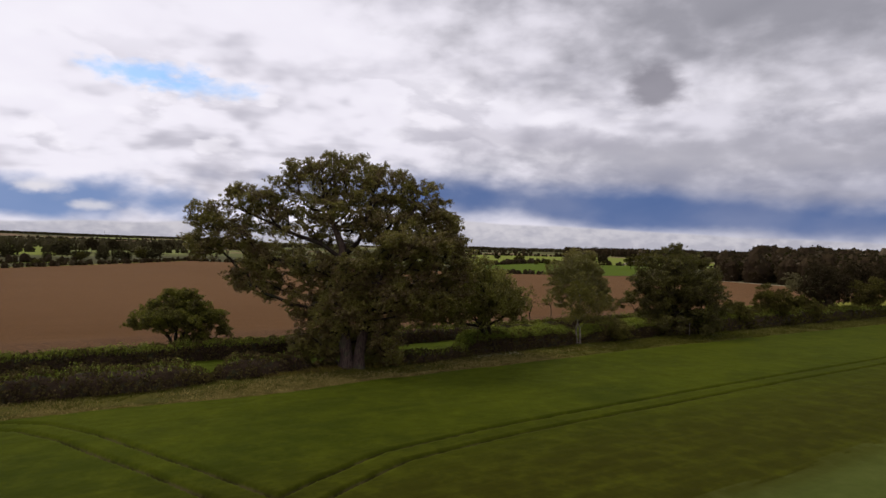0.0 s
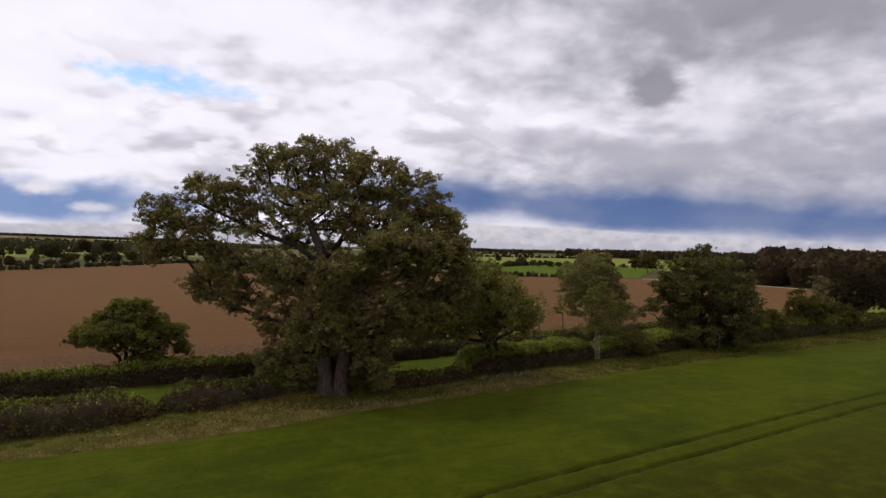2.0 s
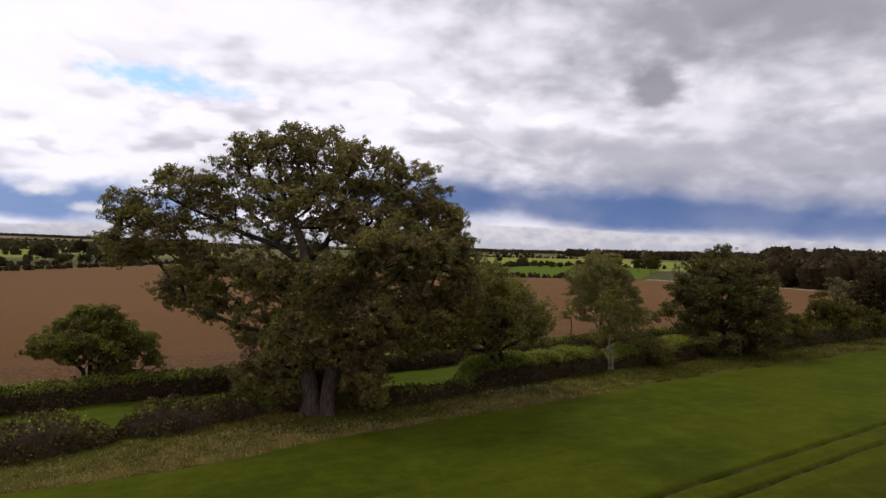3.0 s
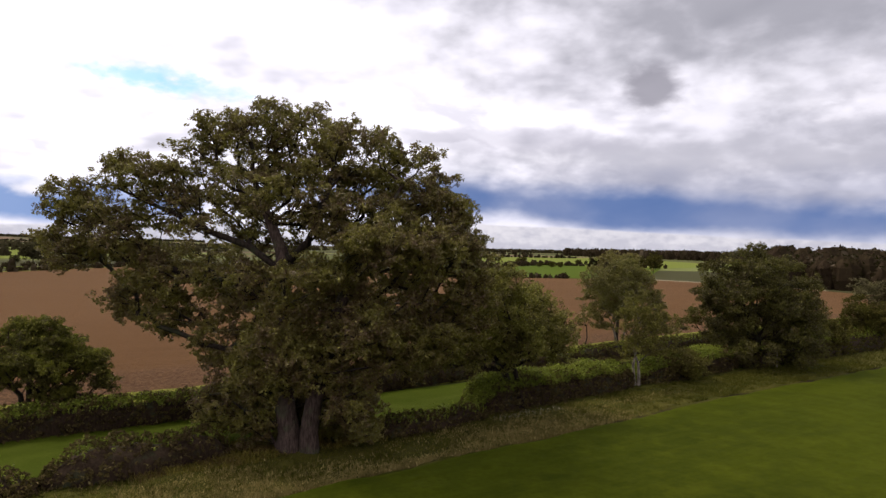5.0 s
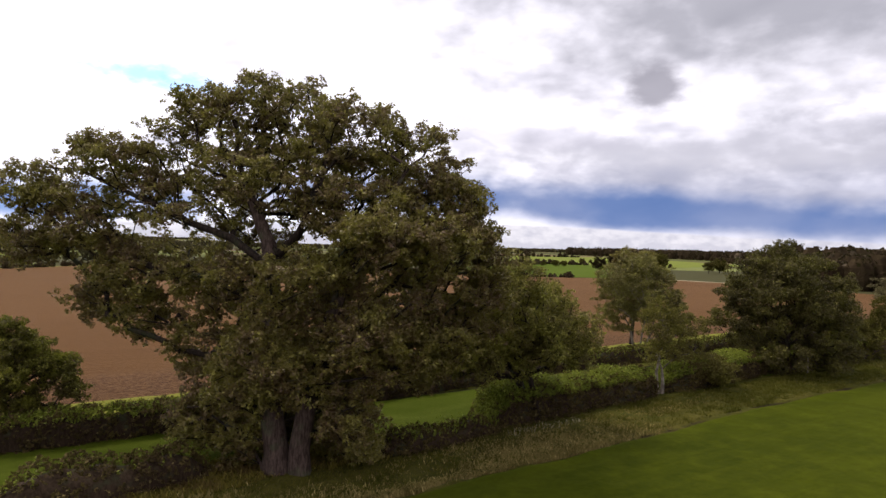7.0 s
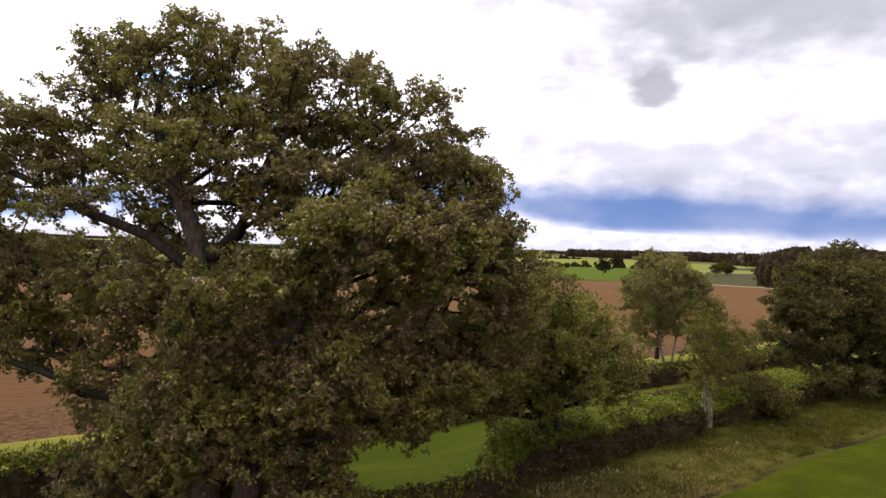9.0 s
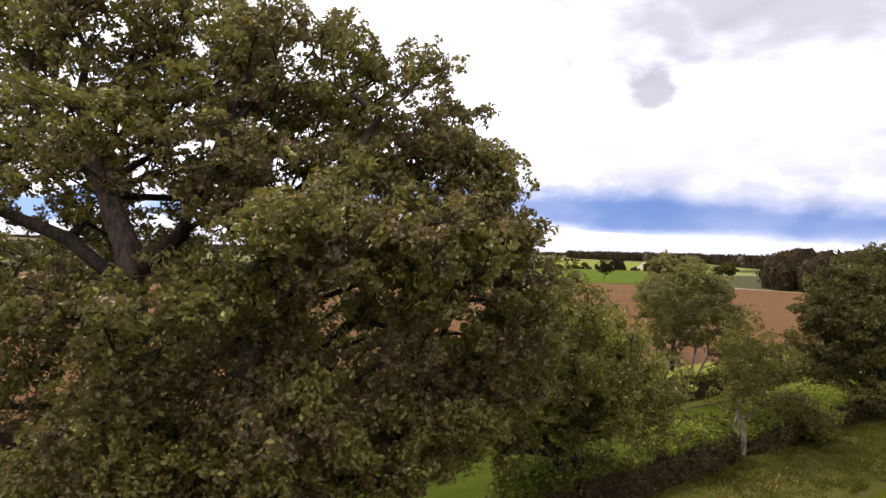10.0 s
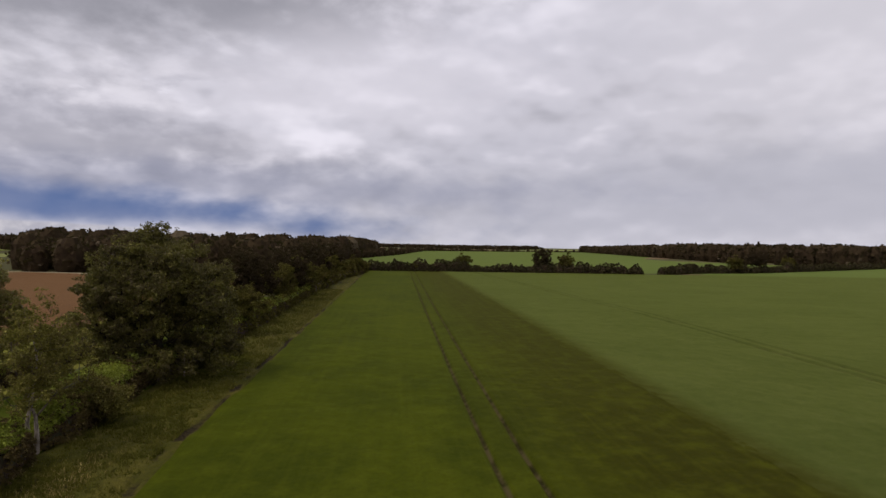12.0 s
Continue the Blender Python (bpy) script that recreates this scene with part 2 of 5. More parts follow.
def crop_build(base, other, pale, fine=3.0, rows=0.5, side=None, floor=None, sheen=0.10):
    def build(g):
        n1 = g.noise(place(g), 0.06, 4.0, 0.6)
        n2 = g.noise(place(g), fine, 5.0, 0.7)
        n3 = g.noise(place(g, -ALONG, 0.035, 1.6), 1.0, 5.0, 0.65)
        n4 = g.noise(place(g), 0.6, 4.0, 0.65)
        n5 = g.noise(place(g, -ALONG, 0.5, 1.0), 0.16, 5.0, 0.6, distort=0.4)
        col = g.mix(g.ramp(g.m("ADD", g.m("MULTIPLY", n1, 0.6), g.m("MULTIPLY", n5, 0.4)), 0.40, 0.60), base, other)
        if side:
            v = g.m("ADD", across(g), g.m("MULTIPLY", g.m("SUBTRACT", n4, 0.5), 1.5))
            col = g.mix(g.ramp(v, side[0], side[1]), col, side[2])
        col = g.mix(g.m("MULTIPLY", g.ramp(n3, 0.42, 0.7), rows), col, g.mix(0.5, col, pale))
        col = g.mix(g.ramp(n4, 0.42, 0.72, 0.0, 0.55), col, g.mix(0.6, col, pale))
        col = g.mix(g.ramp(n2, 0.62, 0.32, 0.0, 0.28), col, tuple(c * 0.45 for c in base))
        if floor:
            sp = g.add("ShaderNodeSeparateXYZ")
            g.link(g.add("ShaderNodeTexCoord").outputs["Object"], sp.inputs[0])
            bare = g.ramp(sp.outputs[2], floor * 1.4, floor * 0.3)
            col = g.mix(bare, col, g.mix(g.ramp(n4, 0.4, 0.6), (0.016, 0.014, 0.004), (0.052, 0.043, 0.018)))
        rut = g.noise(place(g), 9.0, 4.0, 0.7)
        return surface(g, col, 0.9, g.m("ADD", g.m("MULTIPLY", n2, 0.7), g.m("MULTIPLY", rut, 0.4)), 0.25, 0.08, 0.02, sheen)
    return build


def ground_build(g):
    cells = g.add("ShaderNodeTexVoronoi", feature="F1")
    g.link(place(g, 20, 1, 1.5), cells.inputs["Vector"])
    cells.inputs["Scale"].default_value = 0.0045
    sep = g.add("ShaderNodeSeparateColor")
    g.link(cells.outputs["Color"], sep.inputs[0])
    n = g.noise(place(g), 0.05, 4.0)
    col = g.mix(g.ramp(sep.outputs[0], 0.25, 0.35), (0.085, 0.092, 0.028), (0.052, 0.050, 0.020))
    col = g.mix(g.ramp(sep.outputs[1], 0.7, 0.75), col, (0.16, 0.18, 0.055))
    col = g.mix(g.ramp(sep.outputs[2], 0.82, 0.85), col, (0.15, 0.10, 0.06))
    col = g.mix(g.ramp(n, 0.4, 0.7, 0.0, 0.4), col, (0.058, 0.062, 0.024))
    return surface(g, col, 0.9, n, 0.3, 0.3, 0.03)


def soil_build(g):
    n1 = g.noise(place(g), 0.02, 4.0, 0.6)
    n2 = g.noise(place(g), 1.6, 6.0, 0.7)
    n3 = g.noise(place(g, -22, 0.05, 1.1), 1.0, 4.0, 0.6)
    n4 = g.noise(place(g), 7.0, 3.0, 0.6)
    col = g.mix(g.ramp(n1, 0.35, 0.65), (0.066, 0.031, 0.010), (0.083, 0.041, 0.015))
    col = g.mix(g.ramp(n3, 0.4, 0.7, 0.0, 0.45), col, (0.110, 0.058, 0.024))
    col = g.mix(g.ramp(n2, 0.55, 0.3, 0.0, 0.5), col, (0.055, 0.030, 0.016))
    col = g.mix(g.ramp(n4, 0.68, 0.75, 0.0, 0.5), col, (0.18, 0.12, 0.07))
    clod = g.noise(place(g), 2.6, 5.0, 0.75)
    head = g.ramp(g.m("ADD", across(g), g.m("MULTIPLY", n2, 3.0)), 31.0, 27.5)
    col = g.mix(g.m("MULTIPLY", head, 0.75), col, g.mix(g.ramp(clod, 0.42, 0.6), (0.034, 0.018, 0.011), (0.125, 0.068, 0.034)))
    return surface(g, col, 0.95, g.m("ADD", n2, g.m("MULTIPLY", clod, head)), 0.9, 0.15, 0.03, 0.16, (0.80, 0.48, 0.24))


def verge_build(g):
    n1 = g.noise(place(g, -ALONG, 0.35, 1.0), 0.45, 5.0, 0.65)
    n2 = g.noise(place(g), 4.0, 5.0, 0.7)
    col = g.mix(g.ramp(n1, 0.40, 0.62), (0.046, 0.047, 0.006), (0.076, 0.068, 0.012))
    col = g.mix(g.ramp(n2, 0.6, 0.3, 0.0, 0.5), col, (0.022, 0.022, 0.009))
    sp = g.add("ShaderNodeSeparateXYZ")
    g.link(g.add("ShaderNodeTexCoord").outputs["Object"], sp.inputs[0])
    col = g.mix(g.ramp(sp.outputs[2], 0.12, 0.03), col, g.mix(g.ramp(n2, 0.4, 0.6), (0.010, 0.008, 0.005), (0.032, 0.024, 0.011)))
    return surface(g, col, 0.95, n2, 0.7, 0.15, 0.05)


OLIVE = (0.022, 0.021, 0.002)
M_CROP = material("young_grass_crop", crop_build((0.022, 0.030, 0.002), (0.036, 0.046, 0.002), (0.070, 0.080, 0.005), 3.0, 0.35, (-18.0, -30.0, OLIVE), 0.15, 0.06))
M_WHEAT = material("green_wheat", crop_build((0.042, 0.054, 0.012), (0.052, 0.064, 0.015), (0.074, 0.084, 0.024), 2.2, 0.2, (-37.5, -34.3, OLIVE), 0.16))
M_LANE = material("lane_grass", crop_build((0.034, 0.050, 0.004), (0.044, 0.060, 0.006), (0.062, 0.074, 0.012), 5.0, 0.3))
M_FAR_GREEN = material("far_dark_crop", crop_build((0.040, 0.068, 0.006), (0.048, 0.076, 0.008), (0.058, 0.082, 0.012), 1.5, 0.4))
M_FAR_LIME = material("far_light_crop", crop_build((0.115, 0.142, 0.026), (0.135, 0.160, 0.034), (0.155, 0.170, 0.045), 1.0, 0.5))
M_FAR_MEADOW = material("far_meadow", crop_build((0.062, 0.090, 0.022), (0.072, 0.098, 0.026), (0.085, 0.105, 0.031), 1.0, 0.4))
M_MARGIN = material("dry_margin_grass", crop_build((0.125, 0.130, 0.020), (0.155, 0.150, 0.028), (0.21, 0.19, 0.05), 3.0, 0.6))
M_SOIL = material("dry_ploughed_soil", soil_build)
M_GROUND = material("farmland", ground_build)
M_VERGE = material("rough_verge", verge_build)
M_TRACK = material("dry_track", lambda g: surface(g, g.mix(g.noise(place(g), 1.5, 4.0), (0.24, 0.20, 0.13), (0.32, 0.27, 0.18)), 0.95))
M_OAK = leaf_material("oak_leaves", (0.120, 0.060, 0.038), (0.208, 0.184, 0.030), 0.36, 0.42, 0.4)
M_MAPLE = leaf_material("maple_leaves", (0.050, 0.033, 0.020), (0.122, 0.108, 0.021), 0.32, 0.5, 0.15)
M_HEDGE = leaf_material("hedge_leaves", (0.105, 0.057, 0.030), (0.185, 0.152, 0.024))
M_ASH = leaf_material("ash_leaves", (0.120, 0.092, 0.036), (0.240, 0.220, 0.052), 0.38, 0.45, 0.25)
M_THORN = leaf_material("thorn_leaves", (0.126, 0.090, 0.036), (0.235, 0.226, 0.036), 0.38, 0.5, 0.2)
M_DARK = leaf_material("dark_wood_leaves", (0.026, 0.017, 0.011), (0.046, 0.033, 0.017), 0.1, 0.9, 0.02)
# also on the ridge woods, where its paler tone stands for haze
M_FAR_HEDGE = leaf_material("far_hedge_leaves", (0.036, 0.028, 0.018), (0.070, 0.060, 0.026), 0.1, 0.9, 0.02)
# darker copy of the hedge leaves, their shade set in the colour
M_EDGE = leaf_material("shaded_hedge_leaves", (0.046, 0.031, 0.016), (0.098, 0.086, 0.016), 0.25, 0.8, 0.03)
M_DULL = leaf_material("dull_thin_leaves", (0.090, 0.070, 0.046), (0.165, 0.140, 0.070), 0.3, 0.8, 0.03)
M_STRAW = leaf_material("grass_blades", (0.058, 0.056, 0.009), (0.106, 0.092, 0.018), 0.35, 0.85, 0.03)
M_TALL = leaf_material("tall_pale_grass", (0.058, 0.054, 0.010), (0.122, 0.104, 0.030), 0.35, 0.85, 0.03)
M_DRY = leaf_material("dry_straw", (0.15, 0.115, 0.038), (0.34, 0.26, 0.10), 0.35, 0.85, 0.04)
M_ELDER = leaf_material("elder_leaves", (0.085, 0.062, 0.024), (0.180, 0.160, 0.032), 0.35, 0.6, 0.08)
M_UMBEL = leaf_material("cream_flowers", (0.20, 0.17, 0.10), (0.48, 0.42, 0.30), 0.35, 0.85, 0.03)
# thorn leaves again, with the small tree's shade mixed into the tones
M_SHADE_THORN = leaf_material("shaded_thorn_leaves", (0.060, 0.038, 0.022), (0.175, 0.170, 0.022), 0.42, 0.55, 0.12)
# brown twiggy leaves, darkened to hold the shade of the hedge sides
M_TWIGGY_SHADE = leaf_material("twiggy_shaded_leaves", (0.048, 0.029, 0.018), (0.100, 0.075, 0.024), 0.2, 0.8, 0.04)
# new growth, brightened to hold the light on the hedge tops
M_LIT_SHOOT = leaf_material("lit_new_shoots", (0.115, 0.140, 0.015), (0.240, 0.275, 0.034), 0.42, 0.5, 0.15)
# near-black: the backlit look of the limbs is put into the bark
M_BARK = bark_material("grey_brown_bark", (0.010, 0.007, 0.005), (0.044, 0.031, 0.024))
M_PALE_BARK = bark_material("pale_bark", (0.09, 0.072, 0.056), (0.33, 0.28, 0.22))
M_DEAD_BARK = bark_material("bare_pale_wood", (0.08, 0.064, 0.050), (0.30, 0.255, 0.205))
M_OAK_BOLE = bark_material("oak_bole_bark", (0.026, 0.017, 0.014), (0.100, 0.068, 0.055))
M_TWIG = bark_material("grey_twigs", (0.030, 0.023, 0.017), (0.110, 0.088, 0.068))
M_STEM = bark_material("hedge_stems", (0.024, 0.015, 0.009), (0.055, 0.036, 0.022))


# ---- plan: u runs along the field edge, v across it towards the plough ----
OX, OY = -7.83, 57.38
CU, SU = math.cos(radians(ALONG)), math.sin(radians(ALONG))


def at(u, v, z=0.0):
    return Vector((OX + u * CU - v * SU, OY + u * SU + v * CU, z))


def to_world(a):
    """Rows of u, v, z to world rows."""
    a = np.asarray(a, float)
    return np.stack([OX + a[:, 0] * CU - a[:, 1] * SU, OY + a[:, 0] * SU + a[:, 1] * CU, a[:, 2]], 1)


def mesh_data(name, verts, faces, mat, smooth=False):
    """A mesh from arrays; faces is an array with one width."""
    verts, faces = np.asarray(verts, np.float32), np.asarray(faces, np.int32)
    me = bpy.data.meshes.new(name)
    n, k = faces.shape
    me.vertices.add(len(verts)), me.loops.add(n * k), me.polygons.add(n)
    me.vertices.foreach_set("co", verts.ravel())
    me.loops.foreach_set("vertex_index", faces.ravel())
    me.polygons.foreach_set("loop_start", np.arange(0, n * k, k, dtype=np.int32))
    me.polygons.foreach_set("use_smooth", np.full(n, smooth))
    me.materials.append(mat)
    me.update(calc_edges=True)
    return me


def part(name, me, parent=None, label="", kind=""):
    ob = new(name, me)
    if parent is not None:
        ob.parent = parent
    return tagged(ob, label=label, kind=kind)


def grid_faces(nu, nv):
    i = np.arange((nu - 1) * (nv - 1))
    a = (i // (nv - 1)) * nv + i % (nv - 1)
    return np.stack([a, a + nv, a + nv + 1, a + 1], 1)


def value_noise(x, y, seed=0):
    """Smooth noise from -1 to 1 over arrays."""
    r = np.random.RandomState(seed).rand(256, 256) * 2 - 1
    xi, yi = np.floor(x).astype(int), np.floor(y).astype(int)
    fx, fy = x - xi, y - yi
    fx, fy = fx * fx * (3 - 2 * fx), fy * fy * (3 - 2 * fy)
    p = lambda i, j: r[(xi + i) % 256, (yi + j) % 256]
    return (p(0, 0) * (1 - fx) + p(1, 0) * fx) * (1 - fy) + (p(0, 1) * (1 - fx) + p(1, 1) * fx) * fy


def seg_distance(px, py, line):
    """Distance of points from a polyline."""
    best = np.full(px.shape, 1e9)
    for (ax, ay), (bx, by) in zip(line, line[1:]):
        dx, dy = bx - ax, by - ay
        t = np.clip(((px - ax) * dx + (py - ay) * dy) / (dx * dx + dy * dy), 0, 1)
        best = np.minimum(best, np.hypot(px - ax - t * dx, py - ay - t * dy))
    return best


def side_line(line, off):
    """A polyline shifted sideways by off."""
    out = []
    for i, (x, y) in enumerate(line):
        ax, ay = line[max(i - 1, 0)]
        bx, by = line[min(i + 1, len(line) - 1)]
        n = math.hypot(bx - ax, by - ay)
        out.append((x - (by - ay) / n * off, y + (bx - ax) / n * off))
    return out


# ---- ground ----
def far_height(x, y):
    r = np.hypot(x, y - 40)
    az = np.degrees(np.arctan2(x, y - 40))
    ridge = np.exp(-((az + 42) / 26) ** 2) * np.clip((r - 1500) / 2200, 0, 1) ** 1.5 * 22
    ridge += np.exp(-((az - 30) / 40) ** 2) * np.clip((r - 1800) / 2200, 0, 1) * 6
    roll = value_noise(x / 420, y / 420, 5) * np.clip((r - 500) / 900, 0, 1) * 3.0
    return ridge + roll - 0.0


def build_ground():
    rings = np.concatenate([[0.0], np.geomspace(8, 4700, 90)])
    n = 240
    a = np.linspace(0, 2 * math.pi, n, endpoint=False)
    x = (rings[:, None] * np.sin(a)[None]).ravel()
    y = (rings[:, None] * np.cos(a)[None]).ravel() + 40
    z = far_height(x, y) - 0.02
    i = np.arange((len(rings) - 1) * n)
    r, c = i // n, i % n
    faces = np.stack([r * n + c, (r + 1) * n + c, (r + 1) * n + (c + 1) % n, r * n + (c + 1) % n], 1)
    tagged(part("ground", mesh_data("ground", np.stack([x, y, z], 1), faces, M_GROUND, True)), "wide flat farmland with a patchwork of green fields", "ground", kind="structure")


build_ground()

MAIN_TRAM = [(-16.5, -26.5), (-13.2, -24.8), (-9.0, -22.9), (-2.0, -22.1), (8.0, -21.8), (30.0, -21.4), (60.0, -21.5), (120.0, -21.9), (262.0, -23.2)]
CROSS_TRAM = [(-27.5, -4.6), (-24.0, -7.4), (-22.1, -11.4), (-20.6, -15.4), (-19.1, -19.1), (-17.6, -23.2), (-16.2, -27.0), (-14.5, -34.0)]


def build_sheet(name, mat, us, vs, height, label, category, holes=(), rough=0.05, edge=None, kind="structure", groove=0.09):
    """A field as a slab of crop: rough top, wheel tracks sunk into it."""
    uu, vv = np.meshgrid(us, vs, indexing="ij")
    u, v = uu.ravel(), vv.ravel()
    z = height + rough * (value_noise(u * 1.7, v * 1.7, 3) + value_noise(u * 0.35, v * 0.35, 4) + 0.6 * value_noise(u * 4, v * 4, 6))
    for line in holes:
        d = seg_distance(u, v, line)
        m = 1 - np.clip((d - groove) / (groove * 1.6), 0, 1)
        if name == "verge":
            m = m * np.clip(0.6 + 0.9 * value_noise(u * 0.5, u * 0 + 2.5, 21), 0, 1)
        z = z * (1 - m) + 0.03 * m
    if edge is not None:
        v = v + edge(u, v)
    rim = np.zeros(uu.shape, bool)
    rim[0], rim[-1], rim[:, 0], rim[:, -1] = True, True, name != "crop_field", name != "wheat_field"
    z = np.where(rim.ravel(), 0.0, np.maximum(z, 0.005))
    return tagged(part(name, mesh_data(name, to_world(np.stack([u, v, z], 1)), grid_faces(len(us), len(vs)), mat, True)), label, category, kind=kind)


def edge_shift(u, v, reach=5.0, top=1.0):
    """How far the crop's edge swings out over the verge, fading out across it."""
    e = np.interp(u, (-40, -20, -14, -8, -3.5, 2, 6, 12, 22, 32, 93, 220), (-5.6, -6.0, -6.5, -6.5, -5.8, -5.5, -5.2, -5.1, -4.7, -4.1, -4.4, -4.9)) + 4.1
    return e * np.clip((top - v) / reach, 0, 1)


def tram(line):
    return [side_line(line, -0.9), side_line(line, 0.9)]


near_u = np.concatenate([np.arange(-90, -34, 1.0), np.arange(-34, -27, 0.3), np.arange(-27, -11, 0.15), np.arange(-11, 60, 0.33), np.geomspace(60.3, 262, 170)])
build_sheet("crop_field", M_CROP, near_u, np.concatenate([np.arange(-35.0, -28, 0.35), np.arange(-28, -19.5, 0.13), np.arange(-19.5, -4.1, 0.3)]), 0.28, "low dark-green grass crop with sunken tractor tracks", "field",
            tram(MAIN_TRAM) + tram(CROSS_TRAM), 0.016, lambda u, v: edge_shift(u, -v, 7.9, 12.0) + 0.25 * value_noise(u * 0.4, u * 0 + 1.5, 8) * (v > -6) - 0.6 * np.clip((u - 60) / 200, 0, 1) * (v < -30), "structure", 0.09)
wheat_v = np.concatenate([np.geomspace(400, 62, 60) * -1, np.arange(-61.8, -34.2, 0.3)])
WHEAT_TRAM = [(-150.0, -56.6), (70.0, -56.6), (95.0, -56.9), (158.0, -53.5), (262.0, -48.0)]
build_sheet("wheat_field", M_WHEAT, np.concatenate([np.arange(-150, 10, 4.0), np.arange(10, 160, 0.6), np.geomspace(160, 264, 60)]), wheat_v, 0.29,
            "pale blue-green wheat field with faint tractor tracks", "field", tram(WHEAT_TRAM), 0.04)
RUT = [(u, -4.0 + 0.22 * math.sin(u * 0.37) * math.sin(u * 0.11 + 1) + 0.12 * math.sin(u * 1.3)) for u in range(-90, 260, 2)]
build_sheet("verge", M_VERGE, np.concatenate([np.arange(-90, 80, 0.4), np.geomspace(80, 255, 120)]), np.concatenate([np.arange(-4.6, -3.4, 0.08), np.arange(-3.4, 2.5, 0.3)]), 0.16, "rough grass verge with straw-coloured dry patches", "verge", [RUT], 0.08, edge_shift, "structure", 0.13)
build_sheet("green_lane", M_LANE, np.arange(-90, 130, 0.8), np.arange(2.1, 10.9, 0.4), 0.10, "mown grass lane between two hedges", "lane", [[(-90, 6.6), (-20, 6.4), (30, 7.2), (130, 7.6)]], 0.05, groove=0.2)
build_sheet("field_margin", M_MARGIN, np.arange(-90, 190, 1.5), np.arange(10.9, 19.0, 0.5), 0.15, "dry yellow-green grass margin beside the plough", "field margin", [], 0.05,
            lambda u, v: np.interp(u, (-90, 0, 38, 62, 190), (-0.2, 0.2, 2.2, 4.0, 6.6)) * np.clip((v - 13.0) / 6.0, 0, 1))


def build_polygon(name, mat, corners, z, label, category="field"):
    me = bpy.data.meshes.new(name)
    bm = bmesh.new()
    f = bm.faces.new([bm.verts.new(at(u, v, z)) for u, v in corners])
    bmesh.ops.triangulate(bm, faces=[f])
    bmesh.ops.recalc_face_normals(bm, faces=bm.faces)
    if bm.faces[:][0].normal.z < 0:
        bmesh.ops.reverse_faces(bm, faces=bm.faces)
    bm.to_mesh(me), bm.free()
    me.materials.append(mat)
    return tagged(part(name, me), label, category, kind="structure")


build_polygon("ploughed_field", M_SOIL, [(-260, 17.0), (0, 18.6), (38, 20.0), (62, 22.0), (190, 25), (206, 70), (213, 100), (207, 139), (152, 166), (110, 232), (60, 308), (4, 240), (-24, 211), (-260, 190)], 0.09, "bare brown ploughed field, dry and level", "field")
build_polygon("field_track", M_TRACK, [(207, 137), (213, 100), (206, 70), (209.5, 69.5), (217, 100), (211, 141)], 0.12, "pale dry strip along the field edge", "track")
build_polygon("field_margin", M_MARGIN, [(-260, 190), (-24, 211), (4, 240), (60, 308), (59, 310), (2, 243), (-26, 213.5), (-260, 192.5)], 0.12, "pale grass strip along the far side of the plough", "field margin")
build_polygon("far_field", M_FAR_GREEN, [(153, 168), (209, 142), (380, 262), (330, 330), (236, 274), (190, 250)], 0.10, "dark green crop field beyond the plough")
build_polygon("far_field", M_FAR_LIME, [(240, 282), (330, 335), (386, 262), (600, 320), (760, 560), (1000, 1000), (700, 1100)], 0.12, "pale yellow-green field in the distance")
build_polygon("far_field", M_FAR_LIME, [(-40, 250), (2, 268), (4, 280), (-60, 268)], 0.10, "pale green strip of meadow behind a hedge")
build_polygon("far_field", M_FAR_LIME, [(-34, 405), (5, 400), (40, 830), (-2, 858)], 0.10, "pale green meadow behind a hedge")
build_polygon("far_field", M_FAR_MEADOW, [(272, -8), (290, 25), (1150, 20), (1500, -470), (620, -312), (500, -296), (276, -150)], 0.10, "light green meadow beyond the wheat")


build_polygon("far_field", M_FAR_LIME, [(44, 655), (97, 715), (100, 770), (42, 700)], 0.10, "thin pale strip of meadow among hedges")
build_polygon("far_field", M_FAR_MEADOW, [(263, -149), (276, -150), (500, -296), (600, -309), (430, -430), (263, -420)], 0.08, "light green grass beyond the wheat")
build_polygon("far_field", M_TRACK, [(400, 309), (433, 313), (952, 705), (871, 675)], 0.16, "small pale stubble field in the distance")


# ---- trees ----
def tube(points, radii, sides):
    """Rings along a path, as verts and quads."""
    p = np.asarray(points, float)
    d = np.gradient(p, axis=0)
    d /= np.linalg.norm(d, axis=1)[:, None] + 1e-9
    ref = np.where(np.abs(d[:, 2:3]) > 0.9, [[1.0, 0, 0]], [[0, 0, 1.0]])
    a = np.cross(d, ref)
    a /= np.linalg.norm(a, axis=1)[:, None] + 1e-9
    b = np.cross(d, a)
    ang = np.linspace(0, 2 * math.pi, sides, endpoint=False)
    ring = a[:, None] * np.cos(ang)[None, :, None] + b[:, None] * np.sin(ang)[None, :, None]
    v = p[:, None] + ring * np.asarray(radii)[:, None, None]
    i = np.arange((len(p) - 1) * sides)
    r, c = i // sides, i % sides
    f = np.stack([r * sides + c, r * sides + (c + 1) % sides, (r + 1) * sides + (c + 1) % sides, (r + 1) * sides + c], 1)
    return v.reshape(-1, 3), f


def join(pieces):
    vs, fs, n = [], [], 0
    for v, f in pieces:
        vs.append(v), fs.append(f + n)
        n += len(v)
    return np.concatenate(vs), np.concatenate(fs)


def ball(rng, n, flat=1.0):
    d = rng.normal(size=(n, 3))
    d /= np.linalg.norm(d, axis=1)[:, None] + 1e-9
    return d * (rng.rand(n) ** 0.42)[:, None] * np.array([1, 1, flat])


